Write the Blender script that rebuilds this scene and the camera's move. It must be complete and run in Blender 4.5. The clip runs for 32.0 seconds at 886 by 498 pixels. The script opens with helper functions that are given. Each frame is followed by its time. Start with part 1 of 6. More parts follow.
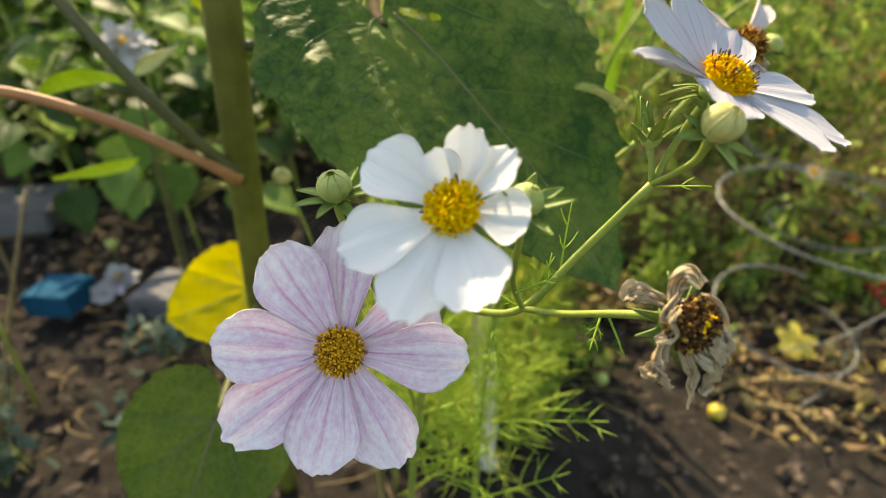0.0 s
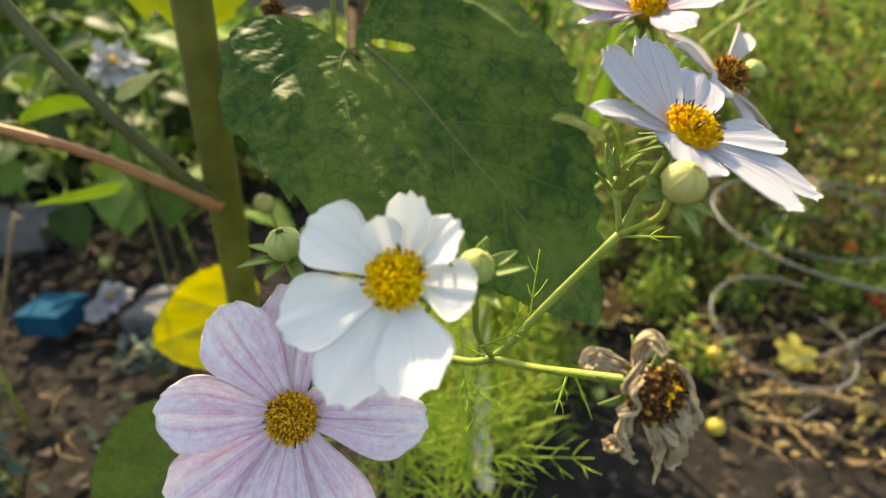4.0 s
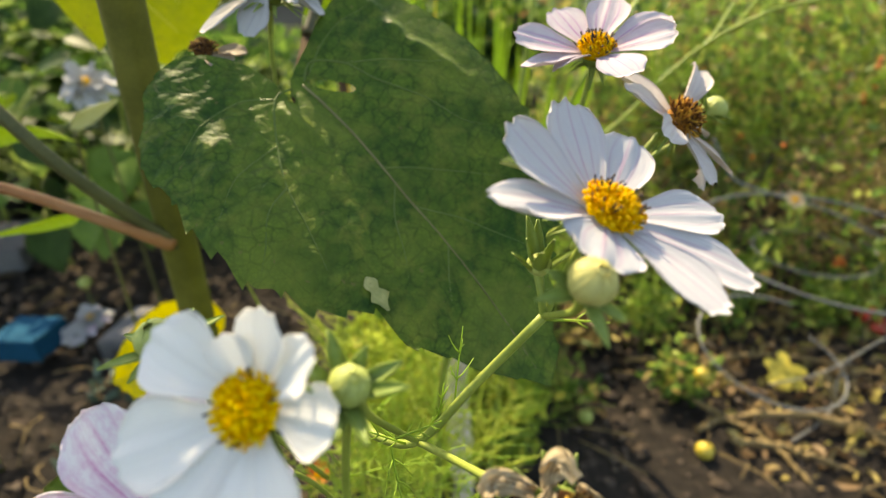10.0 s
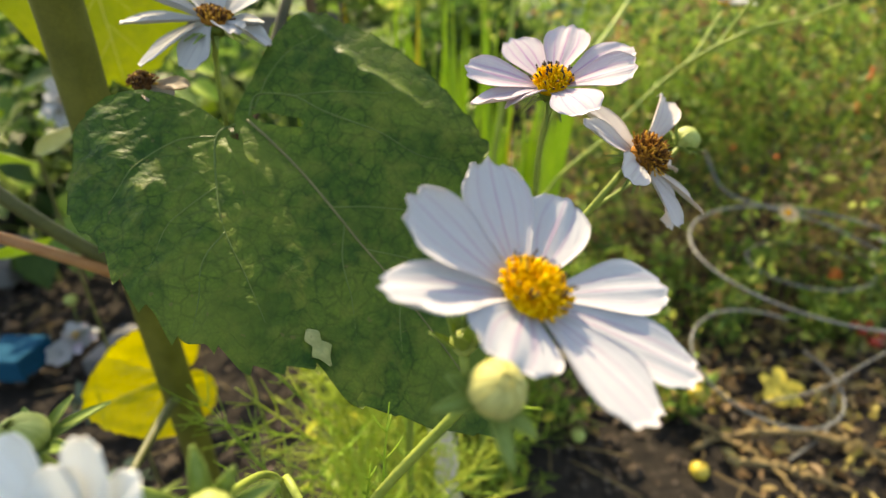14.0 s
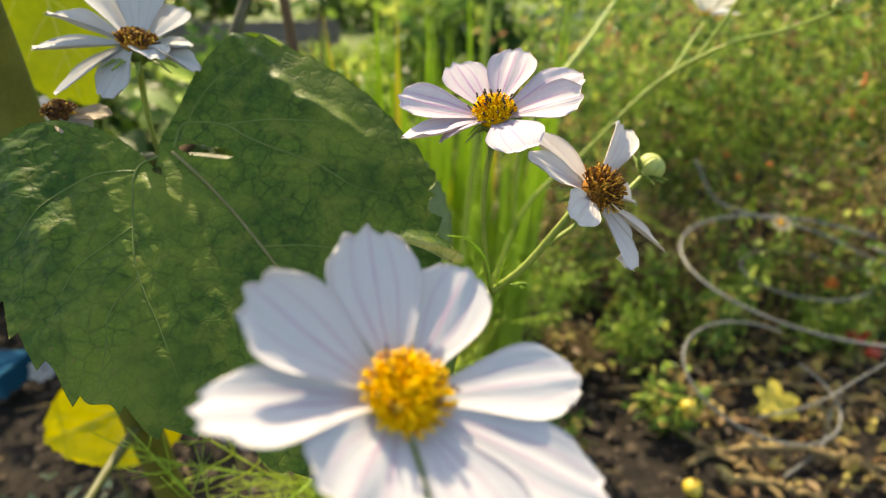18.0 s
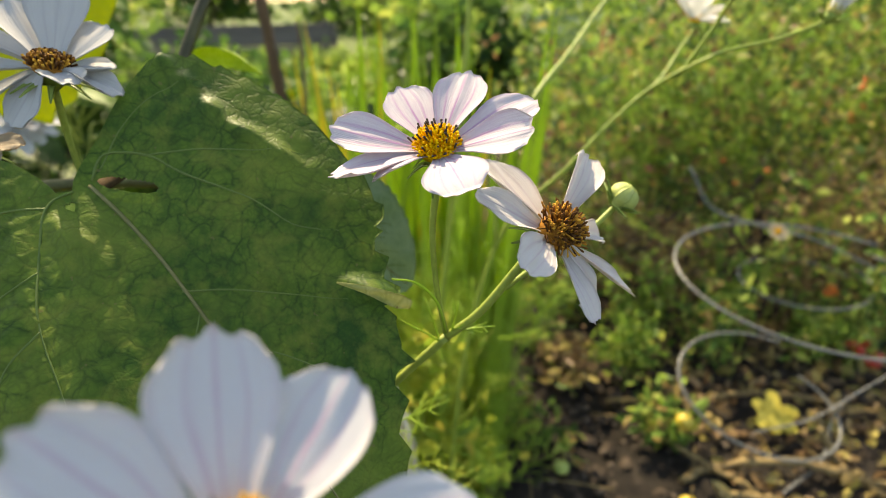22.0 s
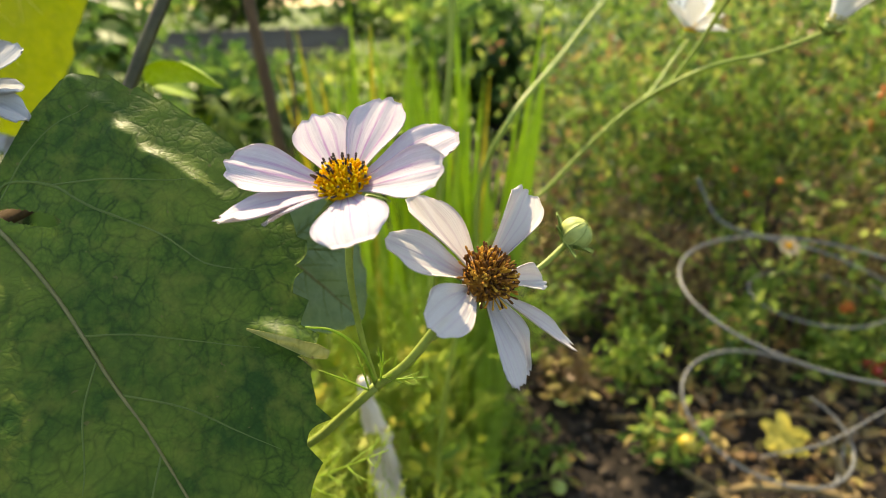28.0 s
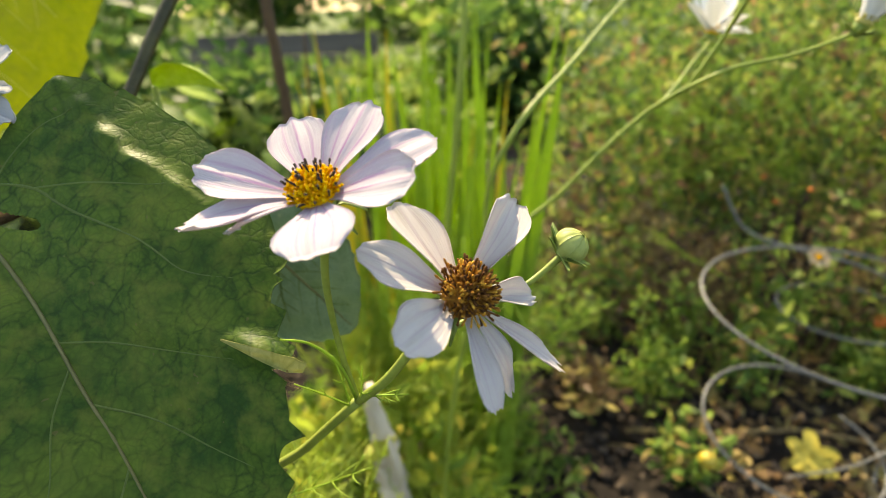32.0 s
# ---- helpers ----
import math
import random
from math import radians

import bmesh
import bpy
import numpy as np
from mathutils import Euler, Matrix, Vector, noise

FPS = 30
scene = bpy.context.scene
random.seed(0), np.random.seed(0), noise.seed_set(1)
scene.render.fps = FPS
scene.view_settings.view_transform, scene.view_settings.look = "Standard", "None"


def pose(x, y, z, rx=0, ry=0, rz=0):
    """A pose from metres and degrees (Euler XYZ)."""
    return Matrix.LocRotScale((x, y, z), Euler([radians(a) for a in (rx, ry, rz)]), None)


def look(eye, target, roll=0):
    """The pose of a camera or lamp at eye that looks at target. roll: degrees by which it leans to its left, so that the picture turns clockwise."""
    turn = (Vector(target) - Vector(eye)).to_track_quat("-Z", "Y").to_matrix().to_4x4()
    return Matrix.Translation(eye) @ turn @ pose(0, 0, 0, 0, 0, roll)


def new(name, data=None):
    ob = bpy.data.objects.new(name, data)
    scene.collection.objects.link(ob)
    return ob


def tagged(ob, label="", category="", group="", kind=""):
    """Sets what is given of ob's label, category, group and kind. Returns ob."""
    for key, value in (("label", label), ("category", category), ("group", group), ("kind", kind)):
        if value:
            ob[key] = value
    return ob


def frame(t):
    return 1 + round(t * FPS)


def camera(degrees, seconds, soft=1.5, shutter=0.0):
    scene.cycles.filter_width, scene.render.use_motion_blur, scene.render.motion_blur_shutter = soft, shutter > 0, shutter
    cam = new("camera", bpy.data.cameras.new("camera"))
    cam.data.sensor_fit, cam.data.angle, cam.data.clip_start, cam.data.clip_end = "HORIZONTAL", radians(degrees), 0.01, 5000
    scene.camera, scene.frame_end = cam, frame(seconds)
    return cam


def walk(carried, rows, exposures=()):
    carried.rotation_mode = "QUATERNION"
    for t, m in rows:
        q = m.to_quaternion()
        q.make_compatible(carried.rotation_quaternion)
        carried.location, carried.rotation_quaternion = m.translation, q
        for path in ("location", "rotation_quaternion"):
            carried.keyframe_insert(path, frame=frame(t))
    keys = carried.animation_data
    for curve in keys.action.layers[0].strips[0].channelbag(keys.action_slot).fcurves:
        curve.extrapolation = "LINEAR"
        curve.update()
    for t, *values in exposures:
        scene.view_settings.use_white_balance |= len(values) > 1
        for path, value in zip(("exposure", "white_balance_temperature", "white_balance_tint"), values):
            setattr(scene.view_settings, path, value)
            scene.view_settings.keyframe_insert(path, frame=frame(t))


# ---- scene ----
cam = camera(81.9, 32.0, soft=0.65)
PATH = [
    (0, (0.001, -0.001, 0.651), (0.013, 1.733, -0.345), 0.6),
    (0.5, (0.002, 0.0, 0.652), (0.013, 1.735, -0.342), 0.5),
    (1, (0.004, 0.001, 0.653), (0.013, 1.738, -0.338), 0.3),
    (1.5, (0.005, 0.003, 0.654), (0.015, 1.742, -0.334), 0.2),
    (2, (0.006, 0.005, 0.656), (0.016, 1.746, -0.329), 0.2),
    (2.5, (0.008, 0.007, 0.657), (0.018, 1.75, -0.324), 0.1),
    (3, (0.009, 0.009, 0.658), (0.02, 1.753, -0.32), 0.0),
    (3.5, (0.011, 0.01, 0.659), (0.02, 1.757, -0.316), -0.1),
    (5.5, (0.017, 0.018, 0.661), (0.029, 1.771, -0.302), -0.3),
    (6, (0.018, 0.02, 0.662), (0.032, 1.773, -0.3), -0.4),
    (6.5, (0.019, 0.021, 0.663), (0.036, 1.777, -0.296), -0.4),
    (7, (0.021, 0.023, 0.663), (0.04, 1.78, -0.292), -0.5),
    (7.5, (0.023, 0.025, 0.664), (0.043, 1.783, -0.289), -0.5),
    (8, (0.025, 0.027, 0.665), (0.048, 1.787, -0.284), -0.4),
    (8.5, (0.028, 0.028, 0.666), (0.052, 1.791, -0.28), -0.3),
    (9, (0.03, 0.03, 0.667), (0.055, 1.794, -0.276), -0.4),
    (9.5, (0.034, 0.032, 0.668), (0.059, 1.797, -0.272), -0.4),
    (10, (0.037, 0.034, 0.669), (0.061, 1.8, -0.269), -0.4),
    (10.5, (0.04, 0.036, 0.67), (0.063, 1.803, -0.266), -0.4),
    (11, (0.042, 0.038, 0.671), (0.065, 1.808, -0.261), -0.3),
    (11.5, (0.044, 0.04, 0.672), (0.068, 1.812, -0.256), -0.4),
    (12, (0.047, 0.043, 0.673), (0.07, 1.815, -0.253), -0.5),
    (12.5, (0.049, 0.045, 0.674), (0.073, 1.819, -0.25), -0.5),
    (13, (0.052, 0.048, 0.675), (0.074, 1.823, -0.246), -0.6),
    (13.5, (0.054, 0.05, 0.675), (0.079, 1.827, -0.243), -0.7),
    (14, (0.057, 0.053, 0.676), (0.082, 1.832, -0.237), -0.8),
    (14.5, (0.06, 0.055, 0.676), (0.085, 1.837, -0.233), -0.9),
    (16.5, (0.072, 0.065, 0.678), (0.097, 1.85, -0.223), -1.2),
    (17, (0.075, 0.068, 0.679), (0.1, 1.853, -0.222), -1.2),
    (17.5, (0.078, 0.071, 0.68), (0.102, 1.856, -0.22), -1.2),
    (18, (0.081, 0.074, 0.681), (0.104, 1.86, -0.219), -1.2),
    (18.5, (0.084, 0.076, 0.682), (0.103, 1.862, -0.22), -1.3),
    (19, (0.087, 0.08, 0.682), (0.108, 1.866, -0.218), -1.3),
    (19.5, (0.09, 0.083, 0.683), (0.111, 1.869, -0.217), -1.3),
    (20, (0.092, 0.086, 0.683), (0.113, 1.873, -0.214), -1.4),
    (20.5, (0.095, 0.09, 0.683), (0.117, 1.877, -0.214), -1.4),
    (21, (0.097, 0.093, 0.684), (0.119, 1.88, -0.213), -1.4),
    (21.5, (0.099, 0.095, 0.684), (0.12, 1.883, -0.213), -1.4),
    (22, (0.101, 0.098, 0.685), (0.121, 1.886, -0.21), -1.5),
    (22.5, (0.103, 0.1, 0.686), (0.122, 1.889, -0.209), -1.5),
    (23, (0.105, 0.102, 0.686), (0.123, 1.892, -0.206), -1.5),
    (23.5, (0.108, 0.104, 0.687), (0.121, 1.895, -0.203), -1.6),
    (24, (0.111, 0.106, 0.687), (0.119, 1.898, -0.202), -1.7),
    (24.5, (0.114, 0.108, 0.687), (0.118, 1.9, -0.2), -1.7),
    (25, (0.116, 0.11, 0.687), (0.116, 1.902, -0.2), -1.6),
    (25.5, (0.118, 0.111, 0.687), (0.115, 1.904, -0.199), -1.6),
    (27.5, (0.128, 0.118, 0.688), (0.098, 1.912, -0.197), -1.6),
    (28, (0.131, 0.12, 0.688), (0.091, 1.913, -0.196), -1.7),
    (28.5, (0.133, 0.121, 0.687), (0.088, 1.917, -0.191), -1.8),
    (29, (0.135, 0.122, 0.687), (0.08, 1.919, -0.189), -1.9),
    (29.5, (0.137, 0.123, 0.687), (0.073, 1.922, -0.186), -1.9),
    (30, (0.138, 0.125, 0.687), (0.062, 1.923, -0.185), -1.9),
    (30.5, (0.139, 0.126, 0.686), (0.05, 1.923, -0.185), -1.9),
    (31, (0.14, 0.127, 0.686), (0.037, 1.924, -0.184), -2.0),
    (31.5, (0.142, 0.128, 0.686), (0.026, 1.925, -0.183), -1.9),
    (32, (0.143, 0.129, 0.686), (0.013, 1.926, -0.183), -2.0),
]
walk(cam, [(t, look(eye, target, roll)) for t, eye, target, roll in PATH], exposures=[(0.0, 1.6, 8500, 9), (32.0, 1.6, 8250, 9)])
cam.data.dof.use_dof = True
cam.data.dof.focus_distance = 0.155
cam.data.dof.aperture_fstop = 8.2

# ---------------------------------------------------------------- light
SUN_AZ, SUN_EL = -22.0, 45.0          # degrees from +y towards +x, degrees above the horizon
world = bpy.data.worlds.new("sky")
scene.world = world
world.use_nodes = True
wn = world.node_tree
sky = wn.nodes.new("ShaderNodeTexSky")
sky.sky_type, sky.sun_disc = "NISHITA", False
sky.sun_elevation, sky.sun_rotation = radians(SUN_EL), radians(SUN_AZ)
sky.air_density, sky.dust_density = 1.0, 1.5
wn.links.new(sky.outputs[0], wn.nodes["Background"].inputs[0])
wn.nodes["Background"].inputs[1].default_value = 0.15
TO_SUN = Vector((math.sin(radians(SUN_AZ)) * math.cos(radians(SUN_EL)), math.cos(radians(SUN_AZ)) * math.cos(radians(SUN_EL)), math.sin(radians(SUN_EL))))
sun = new("sun", bpy.data.lights.new("sun", "SUN"))
sun.data.energy, sun.data.angle, sun.data.color = 3.7, radians(0.53), (1.0, 0.89, 0.70)
sun.matrix_world = look(TO_SUN * 20, (0, 0, 0))

# ---------------------------------------------------------------- materials
class Mat:
    """A small wrapper that keeps node code short."""

    def __init__(self, name, rough=0.6, metal=0.0, spec=0.4):
        self.m = bpy.data.materials.new(name)
        self.m.use_nodes = True
        self.nt = self.m.node_tree
        self.b = self.nt.nodes["Principled BSDF"]
        self.b.inputs["Roughness"].default_value = rough
        self.b.inputs["Metallic"].default_value = metal
        self.b.inputs["Specular IOR Level"].default_value = spec

    def l(self, a, b):
        self.nt.links.new(a, b)

    def math(self, op, a, b=None, c=None, clamp=False):
        node = self.nt.nodes.new("ShaderNodeMath")
        node.operation, node.use_clamp = op, clamp
        for i, x in enumerate((a, b, c)):
            if x is None:
                continue
            if isinstance(x, (int, float)):
                node.inputs[i].default_value = x
            else:
                self.l(x, node.inputs[i])
        return node.outputs[0]

    def ramp(self, fac, stops):
        node = self.nt.nodes.new("ShaderNodeValToRGB")
        el = node.color_ramp.elements
        while len(el) < len(stops):
            el.new(0.5)
        for e, (p, c) in zip(el, stops):
            e.position, e.color = p, (*c, 1)
        self.l(fac, node.inputs[0])
        return node.outputs[0]

    def mix(self, fac, a, b, blend="MIX"):
        node = self.nt.nodes.new("ShaderNodeMix")
        node.data_type, node.blend_type = "RGBA", blend
        for sock, x in ((node.inputs[0], fac), (node.inputs[6], a), (node.inputs[7], b)):
            if isinstance(x, (int, float)):
                sock.default_value = x
            elif isinstance(x, tuple):
                sock.default_value = (*x, 1)
            else:
                self.l(x, sock)
        return node.outputs[2]

    def coord(self, which="Object", scale=(1, 1, 1)):
        tc = self.nt.nodes.new("ShaderNodeTexCoord")
        mp = self.nt.nodes.new("ShaderNodeMapping")
        mp.inputs["Scale"].default_value = scale
        self.l(tc.outputs[which], mp.inputs[0])
        return mp.outputs[0]

    def noise(self, vec, scale, detail=4.0, rough=0.55, out=0):
        node = self.nt.nodes.new("ShaderNodeTexNoise")
        node.inputs["Scale"].default_value, node.inputs["Detail"].default_value, node.inputs["Roughness"].default_value = scale, detail, rough
        self.l(vec, node.inputs["Vector"])
        return node.outputs[out]

    def voronoi(self, vec, scale, feature="DISTANCE_TO_EDGE"):
        node = self.nt.nodes.new("ShaderNodeTexVoronoi")
        node.feature = feature
        node.inputs["Scale"].default_value = scale
        self.l(vec, node.inputs["Vector"])
        return node.outputs[0]

    def bump(self, height, strength, dist=0.001):
        node = self.nt.nodes.new("ShaderNodeBump")
        node.inputs["Strength"].default_value, node.inputs["Distance"].default_value = strength, dist
        self.l(height, node.inputs["Height"])
        self.l(node.outputs[0], self.b.inputs["Normal"])
        return node.outputs[0]

    def color(self, c):
        if isinstance(c, tuple):
            self.b.inputs["Base Color"].default_value = (*c, 1)
        else:
            self.l(c, self.b.inputs["Base Color"])
        return c

    def translucent(self, c, share, normal=None):
        t = self.nt.nodes.new("ShaderNodeBsdfTranslucent")
        if isinstance(c, tuple):
            t.inputs[0].default_value = (*c, 1)
        else:
            self.l(c, t.inputs[0])
        if normal is not None:
            self.l(normal, t.inputs["Normal"])
        mx = self.nt.nodes.new("ShaderNodeMixShader")
        mx.inputs[0].default_value = share
        self.l(self.b.outputs[0], mx.inputs[1])
        self.l(t.outputs[0], mx.inputs[2])
        self.l(mx.outputs[0], self.nt.nodes["Material Output"].inputs[0])


def petal_mat(name, pale, pink, amount, stripe, mottle, translucency=0.38, dirt=0.0, fades=(1.38, 0.95)):
    """Petal: u runs from the base to the tip, v across; fine lengthwise veins, streaks of pink, pale mottling."""
    k = Mat(name, rough=0.62, spec=0.25)
    uv = k.coord("UV", (1, 1, 1))
    sep = k.nt.nodes.new("ShaderNodeSeparateXYZ")
    k.l(uv, sep.inputs[0])
    u, v = sep.outputs[0], sep.outputs[1]
    info = k.nt.nodes.new("ShaderNodeObjectInfo")
    off = k.nt.nodes.new("ShaderNodeVectorMath")
    off.operation = "MULTIPLY_ADD"
    k.l(info.outputs["Random"], off.inputs[0])
    off.inputs[1].default_value = (7, 31, 13)
    k.l(uv, off.inputs[2])
    mp = k.nt.nodes.new("ShaderNodeMapping")
    mp.inputs["Scale"].default_value = (1.3, 26, 1)
    k.l(off.outputs[0], mp.inputs[0])
    fine = k.noise(mp.outputs[0], 1.0, 3)
    mp2 = k.nt.nodes.new("ShaderNodeMapping")
    mp2.inputs["Scale"].default_value = (1.1, 7, 1)
    k.l(off.outputs[0], mp2.inputs[0])
    wide = k.noise(mp2.outputs[0], 1.0, 3)
    blot = k.noise(off.outputs[0], 13.0, 5, 0.7)
    # two or three darker lines along the petal
    ph = k.math("MULTIPLY", k.math("SUBTRACT", v, 0.5), 14.0)
    wob = k.math("MULTIPLY", k.math("SUBTRACT", wide, 0.5), 2.4)
    line = k.math("POWER", k.math("ABSOLUTE", k.math("COSINE", k.math("ADD", ph, wob))), 14.0)
    near_mid = k.math("SUBTRACT", 1.0, k.math("MULTIPLY", k.math("ABSOLUTE", k.math("SUBTRACT", v, 0.5)), 1.7), clamp=True)
    line = k.math("MULTIPLY", line, near_mid)
    fade = k.math("SUBTRACT", fades[0], k.math("MULTIPLY", u, fades[1]), clamp=True)
    streak = k.math("MULTIPLY", k.math("SUBTRACT", k.math("ADD", k.math("MULTIPLY", wide, 0.7), k.math("MULTIPLY", fine, 0.5)), 0.28), 1.2, clamp=True)
    f = k.math("ADD", k.math("MULTIPLY", streak, amount), k.math("MULTIPLY", line, stripe))
    f = k.math("MULTIPLY", f, fade)
    f = k.math("SUBTRACT", f, k.math("MULTIPLY", k.math("SUBTRACT", blot, 0.42), mottle), clamp=True)
    c = k.mix(f, pale, pink)
    if dirt:
        c = k.mix(k.math("MULTIPLY", k.math("GREATER_THAN", blot, 0.66), dirt), c, (0.35, 0.24, 0.12))
    k.color(c)
    nb = k.bump(k.math("ADD", k.math("MULTIPLY", fine, 0.7), k.math("MULTIPLY", blot, 0.25)), 0.45, 0.0006)
    k.translucent(c, translucency, nb)
    return k.m


def leaf_mat(name, dark, light, vein, translucency=0.3, spots=0.0, rough=0.5, fade=0.0, spec=0.1):
    """Leaf blade with cells between fine veins, patches and small dry specks; sizes in metres."""
    k = Mat(name, rough=rough, spec=spec)
    p = k.coord("Object", (1, 1, 1))
    patch = k.noise(p, 34, 5, 0.62)
    fine = k.noise(p, 190, 4, 0.6)
    warp = k.nt.nodes.new("ShaderNodeVectorMath")
    warp.operation = "MULTIPLY_ADD"
    k.l(k.noise(p, 60, 3, 0.5, 1), warp.inputs[0])
    warp.inputs[1].default_value = (0.011, 0.011, 0.011)
    k.l(p, warp.inputs[2])
    net = k.math("MINIMUM", k.math("MULTIPLY", k.voronoi(warp.outputs[0], 150), 9.0), 1.0)
    tiny = k.math("MINIMUM", k.math("MULTIPLY", k.voronoi(warp.outputs[0], 430), 4.5), 1.0)
    cell = k.math("ADD", k.math("MULTIPLY", net, 0.6), k.math("MULTIPLY", tiny, 0.4))
    c = k.ramp(k.math("ADD", k.math("MULTIPLY", patch, 0.6), k.math("MULTIPLY", fine, 0.4)), [(0.38, dark), (0.63, light)])
    c = k.mix(k.math("MULTIPLY", k.math("MULTIPLY", k.math("SUBTRACT", 1.0, cell, clamp=True), k.math("ADD", patch, 0.15)), 1.15, clamp=True), c, vein)
    if fade:
        spot = k.math("MULTIPLY", k.math("SUBTRACT", k.noise(p, 88, 4, 0.65), 0.50), 5.0, clamp=True)
        c = k.mix(k.math("MULTIPLY", spot, fade * 1.3), c, (0.22, 0.25, 0.04))
        broad = k.math("MULTIPLY", k.math("SUBTRACT", k.noise(p, 21, 3, 0.6), 0.46), 5.0, clamp=True)
        c = k.mix(k.math("MULTIPLY", broad, fade), c, (0.25, 0.31, 0.045))
    if spots:
        sp = k.math("GREATER_THAN", k.noise(p, 240, 2), 0.72)
        c = k.mix(k.math("MULTIPLY", sp, spots), c, (0.20, 0.15, 0.06))
    k.color(c)
    nb = k.bump(k.math("ADD", k.math("MULTIPLY", cell, 0.40), k.math("MULTIPLY", fine, 0.8)), 0.40, 0.0008)
    tc = k.mix(0.45, c, light)
    k.translucent(tc, translucency, nb)
    return k.m


def scatter_leaf_mat(name, stops, translucency=0.5, rough=0.55, grain=60):
    """For many small leaves in one mesh: each leaf takes its own tint."""
    k = Mat(name, rough=rough, spec=0.3)
    g = k.nt.nodes.new("ShaderNodeNewGeometry")
    c = k.ramp(g.outputs["Random Per Island"], stops)
    p = k.coord("Object")
    nz = k.noise(p, grain, 3)
    c = k.mix(k.math("MULTIPLY", k.math("SUBTRACT", nz, 0.35), 0.7, clamp=True), c, (0.30, 0.33, 0.08), "MULTIPLY")
    k.color(c)
    nb = k.bump(nz, 0.3, 0.002)
    k.translucent(c, translucency, nb)
    return k.m


def plain_mat(name, a, b, scale, rough=0.6, bump=0.3, dist=0.001, metal=0.0, stretch=(1, 1, 1), spec=0.4, detail=5):
    k = Mat(name, rough, metal, spec)
    p = k.coord("Object", stretch)
    big, small = k.noise(p, scale, detail), k.noise(p, scale * 7, 3)
    c = k.ramp(k.math("ADD", k.math("MULTIPLY", big, 0.65), k.math("MULTIPLY", small, 0.35)), [(0.32, a), (0.68, b)])
    k.color(c)
    k.bump(k.math("ADD", big, k.math("MULTIPLY", small, 0.6)), bump, dist)
    return k.m


def stem_mat(name, a, b, translucency=0.15):
    k = Mat(name, 0.5, 0, 0.35)
    p = k.coord("Object")
    big, small = k.noise(p, 45, 4), k.noise(p, 600, 3)
    c = k.ramp(k.math("ADD", k.math("MULTIPLY", big, 0.7), k.math("MULTIPLY", small, 0.3)), [(0.3, a), (0.7, b)])
    k.color(c)
    nb = k.bump(small, 0.35, 0.0004)
    k.translucent(c, translucency, nb)
    return k.m


M_WHITE = petal_mat("petal_white", (0.85, 0.85, 0.82), (0.67, 0.67, 0.68), 0.22, 0.22, 0.1, 0.42)
# white petals toned down to grey: the shade on them is put into the colour
M_WHITE_SHADED = petal_mat("petal_shaded_white", (0.45, 0.455, 0.445), (0.33, 0.31, 0.33), 0.35, 0.45, 0.1, 0.22, 0.05)
M_PINK = petal_mat("petal_pink", (0.84, 0.80, 0.81), (0.60, 0.23, 0.46), 1.1, 0.42, 1.3, 0.34, 0.0, (1.50, 1.12))
M_BLUSH = petal_mat("petal_blush", (0.60, 0.565, 0.575), (0.44, 0.24, 0.42), 0.66, 0.95, 0.5, 0.34)
M_FAINT = petal_mat("petal_faint_pink", (0.50, 0.505, 0.52), (0.40, 0.27, 0.37), 0.20, 0.85, 0.3, 0.26)
M_WILT = petal_mat("petal_wilting", (0.64, 0.60, 0.56), (0.48, 0.34, 0.42), 0.24, 0.45, 0.2, 0.33, 0.10)
M_PAPER = petal_mat("petal_spent", (0.42, 0.34, 0.24), (0.20, 0.14, 0.09), 0.55, 0.6, 0.3, 0.3, 0.3)
M_DRY = petal_mat("petal_dry", (0.70, 0.58, 0.37), (0.22, 0.14, 0.07), 0.70, 1.0, 0.25, 0.45, 0.18)
def disc_mat(name, stops, glow=0.15):
    """Florets: each one takes its own tint."""
    k = Mat(name, 0.75, 0, 0.12)
    g = k.nt.nodes.new("ShaderNodeNewGeometry")
    c = k.ramp(g.outputs["Random Per Island"], stops)
    nz = k.noise(k.coord("Object"), 900, 3)
    c = k.mix(k.math("MULTIPLY", k.math("SUBTRACT", nz, 0.4), 1.4, clamp=True), c, (0.55, 0.42, 0.25), "MULTIPLY")
    k.color(c)
    k.bump(nz, 0.3, 0.0004)
    k.translucent(c, glow)
    return k.m


M_DISC = disc_mat("floret_yellow", [(0.0, (0.70, 0.34, 0.005)), (0.5, (0.90, 0.54, 0.008)), (1.0, (0.95, 0.68, 0.02))], 0.28)
M_DISC_BRIGHT = disc_mat("floret_bright_yellow", [(0.0, (0.90, 0.52, 0.004)), (0.4, (0.96, 0.66, 0.008)), (1.0, (0.97, 0.78, 0.02))], 0.40)
M_DISC_OLD = disc_mat("floret_old_orange", [(0.0, (0.45, 0.20, 0.012)), (0.45, (0.70, 0.36, 0.015)), (1.0, (0.88, 0.54, 0.04))])
M_DISC_BROWN = disc_mat("floret_brown", [(0.0, (0.07, 0.03, 0.012)), (0.4, (0.20, 0.085, 0.02)), (0.75, (0.48, 0.22, 0.03)), (1.0, (0.74, 0.42, 0.06))])
M_SEED = disc_mat("floret_dead_brown", [(0.0, (0.05, 0.022, 0.010)), (0.55, (0.13, 0.06, 0.02)), (0.88, (0.26, 0.13, 0.03)), (1.0, (0.60, 0.36, 0.06))])
M_ANTHER = plain_mat("anther_black", (0.012, 0.008, 0.006), (0.05, 0.025, 0.012), 500, 0.6, 0.2)
M_STALK = stem_mat("stalk_green", (0.17, 0.235, 0.035), (0.33, 0.39, 0.075))
